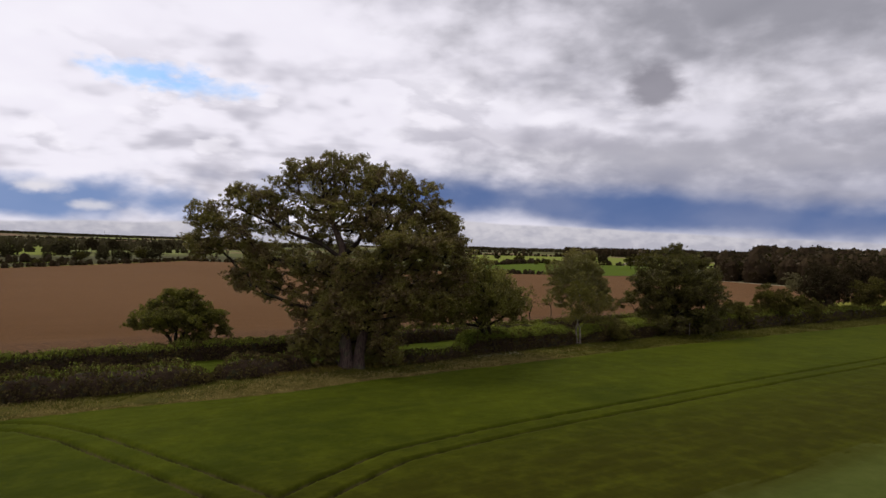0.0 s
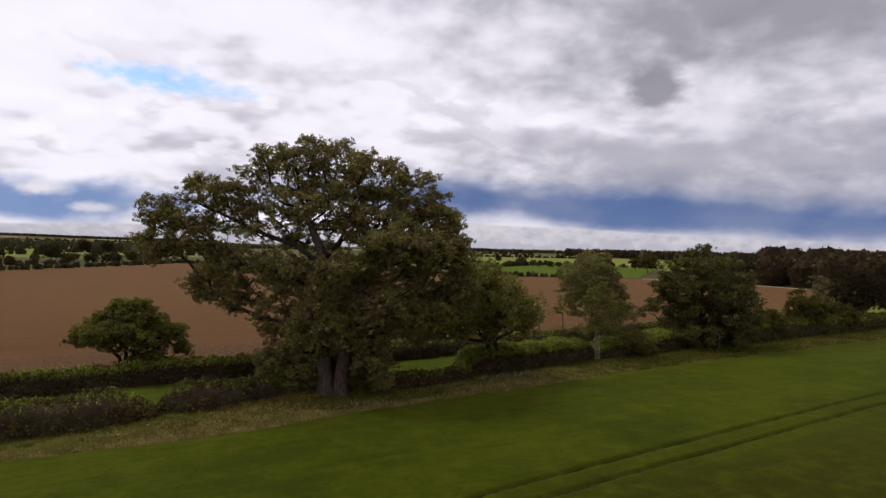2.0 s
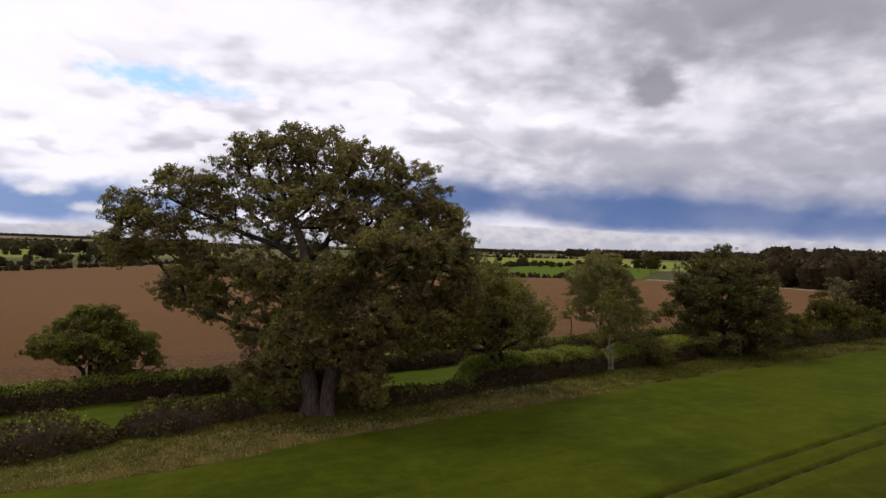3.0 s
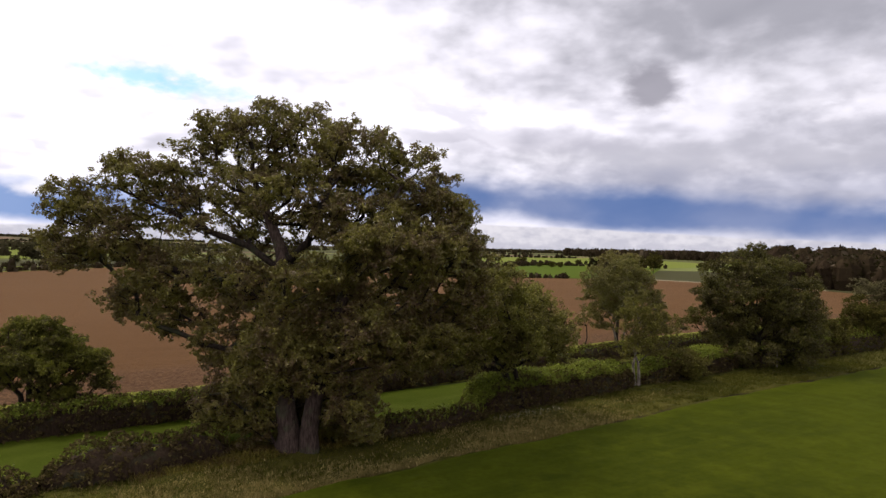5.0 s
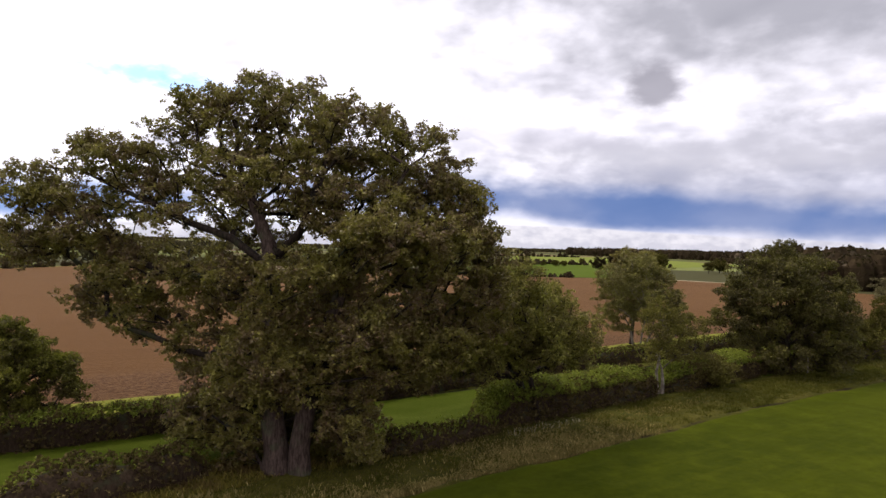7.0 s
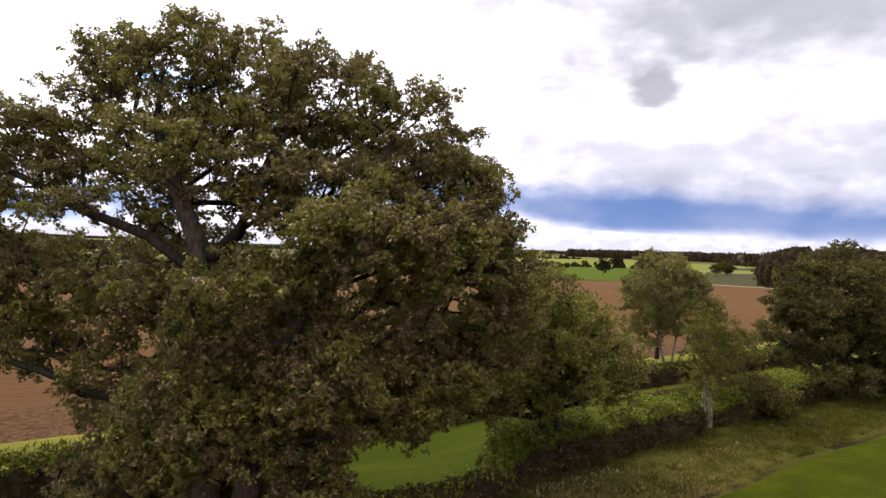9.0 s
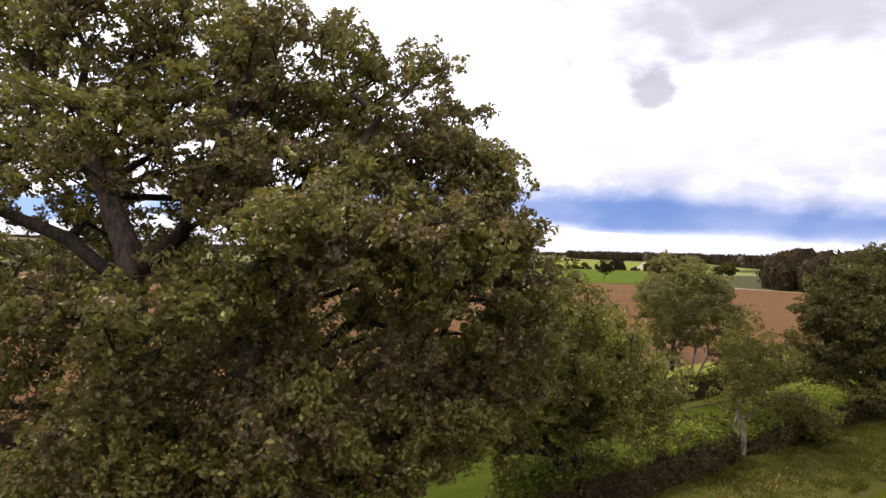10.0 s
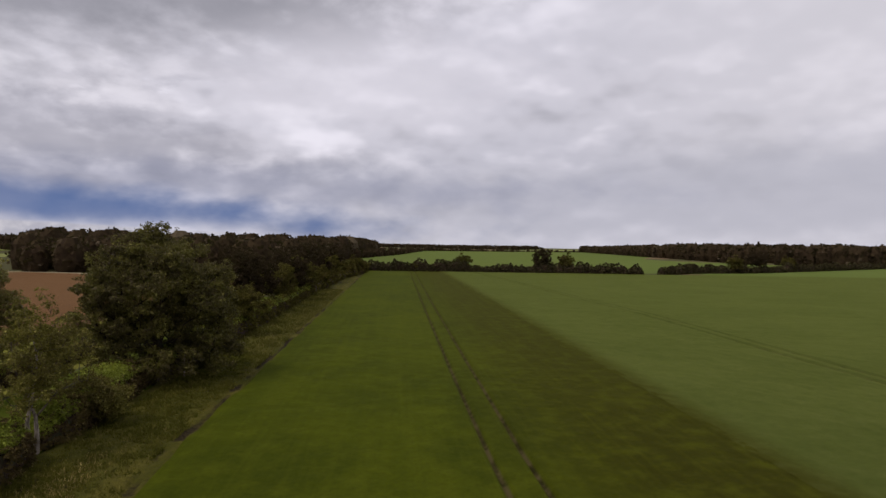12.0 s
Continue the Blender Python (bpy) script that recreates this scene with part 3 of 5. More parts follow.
def leaves(rng, centres, count, spread, size, flat=0.75, up=0.5, shape=0.6):
    """Kite-shaped, folded leaves strewn round the centres."""
    c = np.repeat(centres, count, axis=0)
    n = len(c)
    off = ball(rng, n, flat) * spread
    p = c + off
    nrm = rng.normal(size=(n, 3)) * 0.8 + np.array([0, 0, up]) + off / (spread + 1e-6) * 0.6
    nrm /= np.linalg.norm(nrm, axis=1)[:, None]
    t = np.cross(nrm, rng.normal(size=(n, 3)))
    t /= np.linalg.norm(t, axis=1)[:, None] + 1e-9
    s = np.cross(nrm, t)
    L = (size * (0.65 + 0.7 * rng.rand(n)))[:, None]
    w = L * shape * 0.5
    v = np.stack([p - t * L * 0.5, p + s * w + nrm * w * 0.35, p + t * L * 0.5, p - s * w + nrm * w * 0.35], 1)
    return v.reshape(-1, 3), np.arange(n * 4).reshape(n, 4)


def bunches(rng, tips, per_tip, reach, flat=0.7):
    """Leaf bunches round each branch tip."""
    c = np.repeat(tips, per_tip, axis=0)
    return c + ball(rng, len(c), flat) * reach


def grow(rng, trunks, targets, step=0.8, wander=0.18, tip=0.011, lift=0.35):
    """Branches from the trunk nodes to all targets; returns nodes, parents and radii."""
    nodes, parent = [], []
    starts = []
    for line in trunks:
        for k, q in enumerate(line):
            link = len(nodes) - 1 if k else -1
            if not k and nodes and q[2] > 1.0:
                link = int(np.argmin(np.linalg.norm(np.array(nodes) - q, axis=1)))
            nodes.append(q)
            parent.append(link)
        starts.append(len(nodes) - 1)
    arr = np.zeros((len(nodes) + len(targets) * 40, 3))
    reach = np.zeros(len(arr))
    n = len(nodes)
    arr[:n] = nodes
    for k in range(n):
        reach[k] = 0 if parent[k] < 0 else reach[parent[k]] + np.linalg.norm(arr[k] - arr[parent[k]])
    low = np.mean([arr[s] for s in starts], axis=0)
    order = np.argsort(np.linalg.norm(targets - low, axis=1) + rng.rand(len(targets)) * 1.5)
    for j in order:
        t = targets[j]
        d = np.linalg.norm(arr[:n] - t, axis=1)
        under = np.clip(arr[:n, 2] - t[2] + 0.5, 0, 50)
        k = int(np.argmin(d + 0.22 * reach[:n] + 0.5 * under))
        a = arr[k].copy()
        length = d[k]
        m = max(1, int(length / step))
        bend = rng.normal(size=3) * wander * length * np.array([1, 1, 0.6]) + np.array([0, 0, lift * 0.25 * length])
        for s in range(1, m + 1):
            f = s / m
            q = a + (t - a) * f + bend * f * (1 - f) + (rng.normal(size=3) * 0.07 * step if s < m else 0)
            arr[n] = q
            reach[n] = reach[k] + np.linalg.norm(q - arr[k])
            parent.append(k)
            k = n
            n += 1
            if n >= len(arr) - 1:
                break
        if n >= len(arr) - 1:
            break
    arr = arr[:n]
    area = np.zeros(n)
    kids = np.zeros(n, int)
    for k in range(n - 1, -1, -1):
        if kids[k] == 0:
            area[k] = tip ** 2.15
        if parent[k] >= 0:
            area[parent[k]] += area[k]
            kids[parent[k]] += 1
    return arr, np.array(parent), area ** (1 / 2.15)


def branch_paths(arr, parent, rad):
    """Split the skeleton into paths that follow the thickest child."""
    children = [[] for _ in arr]
    roots = []
    for k, p in enumerate(parent):
        children[p].append(k) if p >= 0 else roots.append(k)
    paths, todo = [], [(r, None) for r in roots]
    while todo:
        k, frm = todo.pop()
        path = [] if frm is None else [frm]
        while True:
            path.append(k)
            c = sorted(children[k], key=lambda i: -rad[i])
            if not c:
                break
            for other in c[1:]:
                todo.append((other, k))
            k = c[0]
        paths.append(path)
    return paths


def build_tree(name, base, trunks, lobes, label, category="tree", group="", leaf=M_HEDGE, bark=M_BARK, seed=1, sprays=300, tips=4, bunch=4, per=22, reach=0.42, tight=0.17,
               size=0.15, limb_radius=0.09, scale_trunk=1.0, tip=0.012, step=0.8, hollow=0.45, up=0.5, min_twig=0.0, shape=0.6, spray=0.75, boles=(), twig=None, hollows=(), bole_bark=None):
    """A tree with trunk, limbs, fine branches and a crown of many leaves. Lobes are rows of x, y, z, rx, ry, rz, share, seen from the base."""
    rng = np.random.RandomState(seed)
    root = new(name)
    root.location = base
    tagged(root, label, category, group)
    lobes = np.asarray(lobes, float)
    weight = lobes[:, 6] * (lobes[:, 3] * lobes[:, 4] * lobes[:, 5]) ** (2 / 3)
    counts = np.maximum(2, np.round(sprays * weight / weight.sum()).astype(int))
    targets = []
    for (x, y, z, rx, ry, rz, _), c in zip(lobes, counts):
        d = rng.normal(size=(c, 3))
        d /= np.linalg.norm(d, axis=1)[:, None]
        r = hollow + (0.92 - hollow) * rng.rand(c) ** 0.6
        heart = np.array([x, y, z]) + d * r[:, None] * np.array([rx, ry, rz])
        targets.append(np.repeat(heart, tips, axis=0) + ball(rng, c * tips, 0.55) * spray)
    targets = np.concatenate(targets)
    targets[:, 2] = np.maximum(targets[:, 2], 0.3)
    for x, y, z, rx, ry, rz in hollows:
        d = np.linalg.norm((targets - np.array([x, y, z])) / np.array([rx, ry, rz]), axis=1)
        targets = targets[d > 0.75 + 0.5 * rng.rand(len(targets))]
    arr, parent, rad = grow(rng, trunks, targets, step, tip=tip)
    rad = rad * scale_trunk
    k = 0
    for line, (r0, r1) in zip(trunks, boles):
        rad[k:k + len(line)] = np.maximum(rad[k:k + len(line)], np.linspace(r0, r1, len(line)))
        k += len(line)
    flare = 1 + 0.55 * np.exp(-np.clip(arr[:, 2], 0, 99) / 0.5)
    rad = np.where(rad > 0.08, rad * flare, rad)
    fine = []
    for path in branch_paths(arr, parent, rad):
        r = rad[path].copy()
        if len(path) > 1 and parent[path[0]] >= 0 or len(path) > 1 and path[0] != 0:
            r[0] = min(r[0], r[1] * 1.25)
        if len(path) < 2 or r.max() < min_twig:
            continue
        if r.max() > limb_radius:
            nm = "trunk" if parent[path[0]] < 0 else "limb"
            part(nm, mesh_data(nm, *tube(arr[path], r, 10 if nm == "trunk" else 7), bole_bark or bark if nm == "trunk" else bark, True), root)
        else:
            fine.append(tube(arr[path], r, 4 if r.max() > 0.03 else 3))
    if fine:
        part("branchwork", mesh_data("branchwork", *join(fine), twig or bark, True), root, kind="stuff")
    if bunch:
        part("crown", mesh_data("crown", *leaves(rng, bunches(rng, targets, bunch, reach), per, tight, size, up=up, shape=shape), leaf), root, kind="stuff")
    return root


def round_lobes(seed, height, radius, bottom, n=12, squash=0.75, share=1.0):
    """Lobes heaped into a rounded crown."""
    rng = np.random.RandomState(seed)
    mid, half = (height + bottom) / 2, (height - bottom) / 2
    out = [(0, 0, mid, radius * 0.6, radius * 0.6, half * 0.7, share)]
    for k in range(n):
        a = 2.4 * k + rng.rand() * 0.8
        e = -0.7 + 1.6 * (k + 0.5) / n
        c = math.sqrt(max(0.05, 1 - e * e))
        s = radius * (0.36 + 0.16 * rng.rand())
        out.append((math.cos(a) * c * (radius - s * 0.75), math.sin(a) * c * (radius - s * 0.75), mid + e * (half - s * squash * 0.6), s, s, s * squash, share))
    return out


def straight_trunk(height, lean=(0, 0), n=6, start=(0, 0)):
    return [np.array([start[0] + lean[0] * (k / n) ** 1.5, start[1] + lean[1] * (k / n) ** 1.5, height * k / n - 0.15 * (k == 0)]) for k in range(n + 1)]


# the great oak; lobes by what the crown shows: x across, y in depth, z up
OAK = [
    (-2.9, 3.1, 17.5, 2.8, 2.3, 1.8, 0.8), (-0.6, 5.0, 18.0, 2.9, 2.3, 1.7, 0.8), (2.5, 2.7, 16.5, 2.8, 2.3, 1.85, 0.85), (5.8, 3.0, 14.8, 2.9, 2.5, 2.2, 0.9), (7.4, 2.5, 12.5, 2.1, 2.2, 2.3, 0.95),
    (-6.0, 4.1, 17.7, 1.6, 1.4, 1.3, 0.9), (-7.5, 4.6, 17.0, 1.2, 1.0, 0.9, 0.7), (-10.5, 4.1, 15.1, 2.8, 2.2, 1.6, 0.95), (-14.4, 4.6, 13.4, 2.4, 2.1, 1.7, 0.85), (-14.8, 4.1, 10.7, 2.0, 1.9, 1.7, 1),
    (-10.9, 3.2, 11.2, 2.8, 2.0, 1.6, 0.85), (-7.6, 5.0, 14.6, 2.8, 2.2, 1.6, 0.55), (-3.6, 2.4, 14.6, 2.6, 1.8, 1.9, 0.7), (0.4, 2.4, 14.5, 3.0, 2.0, 1.9, 0.75), (-5.8, 3.6, 12.8, 3.0, 2.0, 1.6, 0.62), (-2.2, 3.2, 12.6, 2.4, 1.8, 1.5, 0.62), (1.4, 3.0, 12.8, 2.3, 1.8, 1.5, 0.62), (-9.2, 4.2, 13.0, 2.2, 1.7, 1.3, 0.6), (-3.0, 4.0, 10.9, 3.0, 1.6, 1.0, 0.5), (1.6, 0.8, 11.2, 2.0, 1.6, 1.2, 0.55), (-0.9, -1.2, 7.2, 1.3, 0.8, 1.6, 0.9), (0.8, -1.2, 4.6, 1.2, 0.8, 1.2, 0.9), (-1.4, -1.0, 4.6, 1.1, 0.8, 1.1, 0.8), (-2.6, -0.5, 14.0, 1.6, 0.9, 1.2, 0.55), (-1.9, -0.4, 12.3, 1.3, 0.8, 0.9, 0.3), (0.9, -0.4, 13.2, 1.5, 0.9, 1.2, 0.5), (-6.0, 1.4, 12.2, 1.8, 0.9, 0.8, 0.45), (3.8, 0.6, 12.2, 2.7, 2.2, 2.0, 0.85), (-0.2, 4.4, 16.0, 3.2, 2.4, 1.6, 0.4), (3.2, 4.6, 14.2, 3.0, 2.4, 1.8, 0.4), (-4.4, 4.8, 15.8, 2.6, 2.0, 1.5, 0.35), (-12.4, 4.2, 12.6, 2.6, 2.0, 1.5, 0.5),
    (-8.0, 3.0, 9.2, 2.9, 2.2, 1.7, 1.0), (-3.6, 1.0, 8.9, 2.8, 2.0, 1.5, 0.9), (0.9, 0.0, 8.9, 2.9, 2.3, 1.8, 1.0), (4.5, 0.0, 9.4, 3.1, 2.7, 2.3, 1.05), (8.4, 2.0, 9.4, 2.3, 2.3, 2.2, 1.05),
    (-4.6, 2.0, 5.6, 2.1, 2.0, 1.9, 1.05), (-0.9, -0.2, 6.1, 2.8, 2.5, 2.2, 1.05), (3.2, -0.2, 6.2, 2.8, 2.5, 2.2, 1.05), (6.5, 1.5, 6.6, 2.4, 2.3, 2.1, 1.05), (-3.7, 1.0, 2.5, 2.1, 1.9, 1.8, 1.05),
    (2.6, -0.3, 3.5, 1.8, 1.8, 1.8, 1.05), (-10.8, 4.2, 7.6, 1.9, 1.6, 1.5, 1.0), (-8.0, 3.2, 7.0, 2.0, 1.7, 1.5, 1.0), (-2.2, 6.5, 8.6, 5.2, 3.8, 2.2, 0.6), (4.0, 6.0, 9.3, 4.6, 3.8, 3.2, 0.6), (-8.6, 6.5, 10.2, 4.0, 2.6, 1.4, 0.5),
    (-1.0, 6.0, 5.9, 4.5, 3.5, 2.6, 1.1), (8.9, 2.4, 10.7, 1.5, 1.4, 1.5, 1), (9.0, 3.2, 7.6, 1.9, 1.8, 1.8, 1.0), (8.2, 2.4, 12.4, 1.5, 1.5, 1.5, 0.9), (-2.0, -0.2, 4.2, 2.2, 1.6, 1.6, 1.1), (5.0, 0.6, 6.0, 2.0, 1.8, 1.7, 1.0), (6.0, 2.6, 4.7, 1.9, 1.7, 1.5, 1.0), (-2.6, 0.6, 1.5, 1.7, 1.4, 1.2, 1.1),
    (3.0, 0.6, 1.9, 1.7, 1.5, 1.4, 1.1), (0.2, 3.2, 2.0, 3.0, 1.8, 1.6, 1.0), (4.6, -2.0, 11.0, 2.6, 1.7, 1.2, 1.1), (7.4, -0.6, 11.2, 2.0, 1.7, 1.3, 1.0), (3.6, -1.9, 6.6, 2.3, 1.4, 1.2, 1.0), (0.8, -2.0, 9.6, 1.6, 1.2, 0.9, 0.9), (-0.6, -1.8, 5.0, 1.6, 1.0, 1.1, 0.9), (-1.0, 2.6, 1.5, 2.4, 1.2, 1.4, 1.0), (-4.4, 2.4, 1.6, 2.0, 1.3, 1.4, 1.0), (2.6, 2.4, 1.4, 2.0, 1.2, 1.2, 1.0),
]
OAK = [(x, y, z, *(0.97 * r for r in (a, b, c)), w * 1.1) if z < 10.4 else (x, y, z, a, b, c, w * 1.15) for x, y, z, a, b, c, w in OAK]
OAK_TRUNKS = [
    [np.array(p) for p in ((-0.45, 0.1, -0.15), (-0.5, 0.1, 1.2), (-0.8, 0.1, 3.0), (-0.95, 0.2, 5.0), (-0.85, 0.3, 7.0), (-1.05, 0.4, 9.0), (-1.15, 0.4, 10.7), (-1.7, 0.4, 12.0), (-2.3, 0.6, 13.3), (-3.1, 1.4, 14.9), (-3.4, 2.4, 16.4))],
    [np.array(p) for p in ((0.62, -0.1, -0.15), (0.6, -0.1, 1.3), (0.85, 0.0, 3.2), (1.3, 0.2, 5.2), (1.8, 0.4, 7.2), (2.5, 0.3, 9.3), (3.6, 0.4, 11.8), (4.5, 0.6, 13.2), (5.2, 1.4, 14.6))],
    [np.array(p) for p in ((-0.7, 0.4, 10.3), (0.2, 0.4, 11.2), (0.6, 0.6, 12.5), (1.1, 1.1, 14.0), (1.3, 2.0, 15.8))],
    [np.array(p) for p in ((-1.5, 0.6, 9.9), (-3.2, 1.2, 11.0), (-5.6, 2.2, 11.7), (-8.0, 3.2, 12.7), (-10.6, 3.8, 13.7))],
    [np.array(p) for p in ((-1.9, 0.7, 8.2), (-4.0, 1.6, 8.9), (-6.4, 2.4, 9.2), (-9.2, 3.2, 9.8))],
]
build_tree("oak_tree", at(0, -0.3), OAK_TRUNKS, OAK, "huge spreading oak with twin trunks and ragged dense crown", leaf=M_OAK, seed=11, sprays=2080, tips=4, bunch=4, per=14, reach=0.52, tight=0.20, size=0.155, limb_radius=0.1, tip=0.0125, hollow=0.42, scale_trunk=1.15, spray=0.64,
           boles=((0.40, 0.11), (0.42, 0.14), (0.25, 0.11), (0.17, 0.08), (0.16, 0.08)),
           bole_bark=M_OAK_BOLE, hollows=((5.1, -2.6, 9.1, 2.2, 2.8, 1.25), (7.9, -1.6, 7.5, 2.2, 2.4, 0.9), (1.9, -2.4, 8.2, 1.2, 2.2, 1.3), (-2.6, -1.0, 7.2, 1.4, 1.6, 0.7), (-5.8, 1.6, 10.6, 2.0, 2.2, 0.5)))
# lower tree leaning out of the oak's side
THORN = [(0, 0, 6.6, 2.3, 1), (1.3, 0, 5.3, 1.8, 1), (-2.6, 0, 6.0, 2.1, 1), (-4.8, 0.2, 5.6, 1.9, 1), (-6.2, 0.3, 5.9, 1.7, 1), (-1.0, -0.8, 5.0, 1.8, 1), (-3.4, -1.0, 4.9, 1.5, 1), (0.4, 0.9, 7.6, 1.5, 1), (-3.0, 0.8, 7.0, 1.7, 1), (0, 1.8, 5.4, 2.0, 1), (-3.5, 1.9, 5.7, 1.9, 1), (-1.4, -0.4, 4.2, 1.6, 1), (-5.2, -0.8, 4.6, 1.6, 1), (-6.8, 0.3, 4.8, 1.8, 1), (-4.2, 0.2, 4.5, 1.6, 1), (-8.0, 0.6, 6.4, 1.9, 1), (-1.6, -2.2, 7.4, 1.7, 1), (-3.4, -2.4, 8.6, 1.7, 1), (-5.2, -2.2, 8.0, 1.9, 1), (0.2, -2.2, 6.0, 1.7, 1), (1.6, -1.8, 4.6, 1.6, 1), (-2.6, -2.6, 5.6, 1.6, 1)]
build_tree("hawthorn_tree", at(16.7, 0.8), [straight_trunk(3.0, (-0.6, 0.2)), straight_trunk(3.6, (-1.6, -0.6), 6, (-0.3, 0.1))], [(a * CU - b * SU, a * SU + b * CU, z, r, r, r * 0.8, w) for a, b, z, r, w in THORN],
           "dense dark-green hawthorn crowding the oak's flank", leaf=M_THORN, seed=12, sprays=500, tips=4, bunch=4, per=15, reach=0.44, tight=0.19, size=0.14, limb_radius=0.06)
UMBRELLA = [(0.3, 0.0, 5.35, 1.7, 0.85, 1), (-1.7, 0.3, 5.0, 1.5, 0.75, 1), (2.0, -0.2, 4.95, 1.6, 0.85, 1), (-3.0, 0.2, 4.0, 1.4, 0.7, 1), (-4.2, 0.0, 2.9, 0.9, 0.5, 0.8), (-3.2, -0.4, 2.7, 1.1, 0.45, 0.6), (3.4, 0.2, 3.9, 1.5, 0.9, 1), (4.5, 0.0, 2.6, 1.1, 0.85, 1), (3.8, -0.5, 1.4, 0.9, 0.6, 0.7),
            (0.4, -1.8, 4.2, 1.9, 0.9, 1), (0.2, 1.9, 4.4, 2.0, 0.9, 1), (-1.4, -1.4, 3.6, 1.7, 0.7, 0.9), (1.9, -1.6, 3.4, 1.7, 0.9, 1), (0.4, 0.2, 3.7, 2.4, 0.9, 0.8), (2.4, 1.5, 3.4, 1.6, 0.9, 0.9), (-2.2, 1.4, 3.6, 1.5, 0.7, 0.9), (2.6, -0.9, 2.3, 1.2, 0.7, 0.8), (1.0, 0.0, 6.0, 1.0, 0.45, 0.9), (-0.6, 0.2, 5.9, 0.8, 0.4, 0.8), (1.8, -0.3, 1.6, 1.3, 0.7, 0.8), (0.2, -1.2, 2.7, 1.6, 0.6, 0.6), (3.0, 0.4, 1.0, 1.0, 0.6, 0.7), (-1.2, 0.8, 2.6, 1.4, 0.5, 0.5)]
build_tree("hawthorn_tree", at(-11.5, 14.2), [[np.array(p) for p in ((-0.35, 0, -0.15), (-0.3, 0, 0.7), (-0.5, 0.1, 1.5), (-1.2, 0.1, 2.2), (-2.2, 0.0, 2.9))], [np.array(p) for p in ((0.25, 0, -0.15), (0.3, 0, 0.8), (0.6, 0, 1.7), (1.5, -0.1, 2.5), (2.6, 0.0, 3.2))], [np.array(p) for p in ((-0.05, 0.1, -0.15), (0.0, 0.1, 1.2), (0.1, 0.0, 2.4), (0.2, 0.0, 3.8))]],
           [(x, y, z, r, r, h, w) for x, y, z, r, h, w in UMBRELLA], "small umbrella-shaped thorn tree behind the low hedge", leaf=M_SHADE_THORN, seed=13, sprays=430, tips=4, bunch=4, per=13, reach=0.30, tight=0.17, size=0.13, limb_radius=0.05, spray=0.45, hollow=0.2, boles=((0.16, 0.06), (0.15, 0.06), (0.12, 0.05)))
build_tree("ash_tree", at(42.0, 13.6), [straight_trunk(4.0, (0.5, 0), 6, (0.1, 0)), straight_trunk(3.6, (-0.7, 0.2), 6, (-0.25, 0.1)), straight_trunk(3.2, (1.1, -0.2), 6, (0.3, -0.1))],
           [(0.3, 0, 9.2, 1.8, 1.6, 1.4, 1), (-1.8, 0, 8.3, 1.5, 1.4, 1.4, 1), (-3.6, -2.2, 8.2, 1.3, 1.3, 1.2, 0.9), (-2.6, -1.6, 6.6, 1.3, 1.3, 1.2, 0.7), (2.2, 0.6, 8.2, 1.7, 1.5, 1.4, 1), (-2.5, 0.4, 6.2, 1.5, 1.4, 1.3, 0.9), (2.6, -0.3, 6.1, 1.9, 1.5, 1.4, 1), (0.3, -1.5, 6.8, 1.8, 1.3, 1.4, 0.9), (4.0, 0, 5.0, 1.3, 1.2, 1.1, 0.8), (0.5, 1.5, 7.2, 1.8, 1.4, 1.5, 0.9), (-1.6, -0.3, 4.4, 1.5, 1.3, 1.1, 0.8), (1.8, 0.2, 4.2, 1.6, 1.3, 1.0, 0.8), (3.0, -0.8, 3.2, 1.3, 1.2, 0.9, 0.7), (-3.4, -0.4, 4.6, 1.3, 1.2, 1.0, 0.7), (0.2, -0.8, 5.2, 1.6, 1.3, 1.0, 0.7), (4.6, -0.4, 3.6, 1.2, 1.1, 0.9, 0.7), (-2.4, 0.2, 3.2, 1.2, 1.1, 0.7, 0.5)],
           "slender many-stemmed ash tree with an airy grey-green crown", leaf=M_ASH, bark=M_PALE_BARK, seed=14, sprays=270, tips=4, bunch=4, per=15, reach=0.45, tight=0.2, size=0.14, limb_radius=0.06, tip=0.009)
build_tree("hedge_oak", at(49.5, 20.6), [straight_trunk(4.5, (0.3, 0))],
           [(-0.9, 0, 10.0, 1.2, 1.2, 1.1, 1), (1.2, 0.2, 9.7, 1.3, 1.3, 1.2, 1), (0.2, 0.3, 8.4, 2.0, 1.9, 1.7, 1), (-1.5, 0.2, 7.2, 1.7, 1.6, 1.3, 1), (1.7, 0, 7.0, 1.8, 1.6, 1.4, 1), (0.2, -0.2, 5.4, 2.0, 1.8, 1.3, 0.9)],
           "dark narrow oak standing behind the ash tree", leaf=M_OAK, seed=17, sprays=230, tips=4, bunch=4, per=16, reach=0.45, tight=0.22, size=0.17, limb_radius=0.07)
ELDER = [(0, 0, 7.3, 0.8, 0.6), (-1.1, 0.2, 6.4, 0.8, 0.6), (0.6, -0.2, 5.6, 1.2, 0.6), (-0.6, 0, 4.4, 1.3, 0.6), (2.2, 0.1, 5.4, 1.3, 0.45), (3.8, 0.3, 5.0, 1.2, 0.35), (5.2, 0.5, 4.6, 1.1, 0.3), (1.6, 0, 3.6, 1.3, 0.5), (3.6, 0.2, 3.2, 1.2, 0.35), (-1.6, 0, 3.4, 1.0, 0.5)]
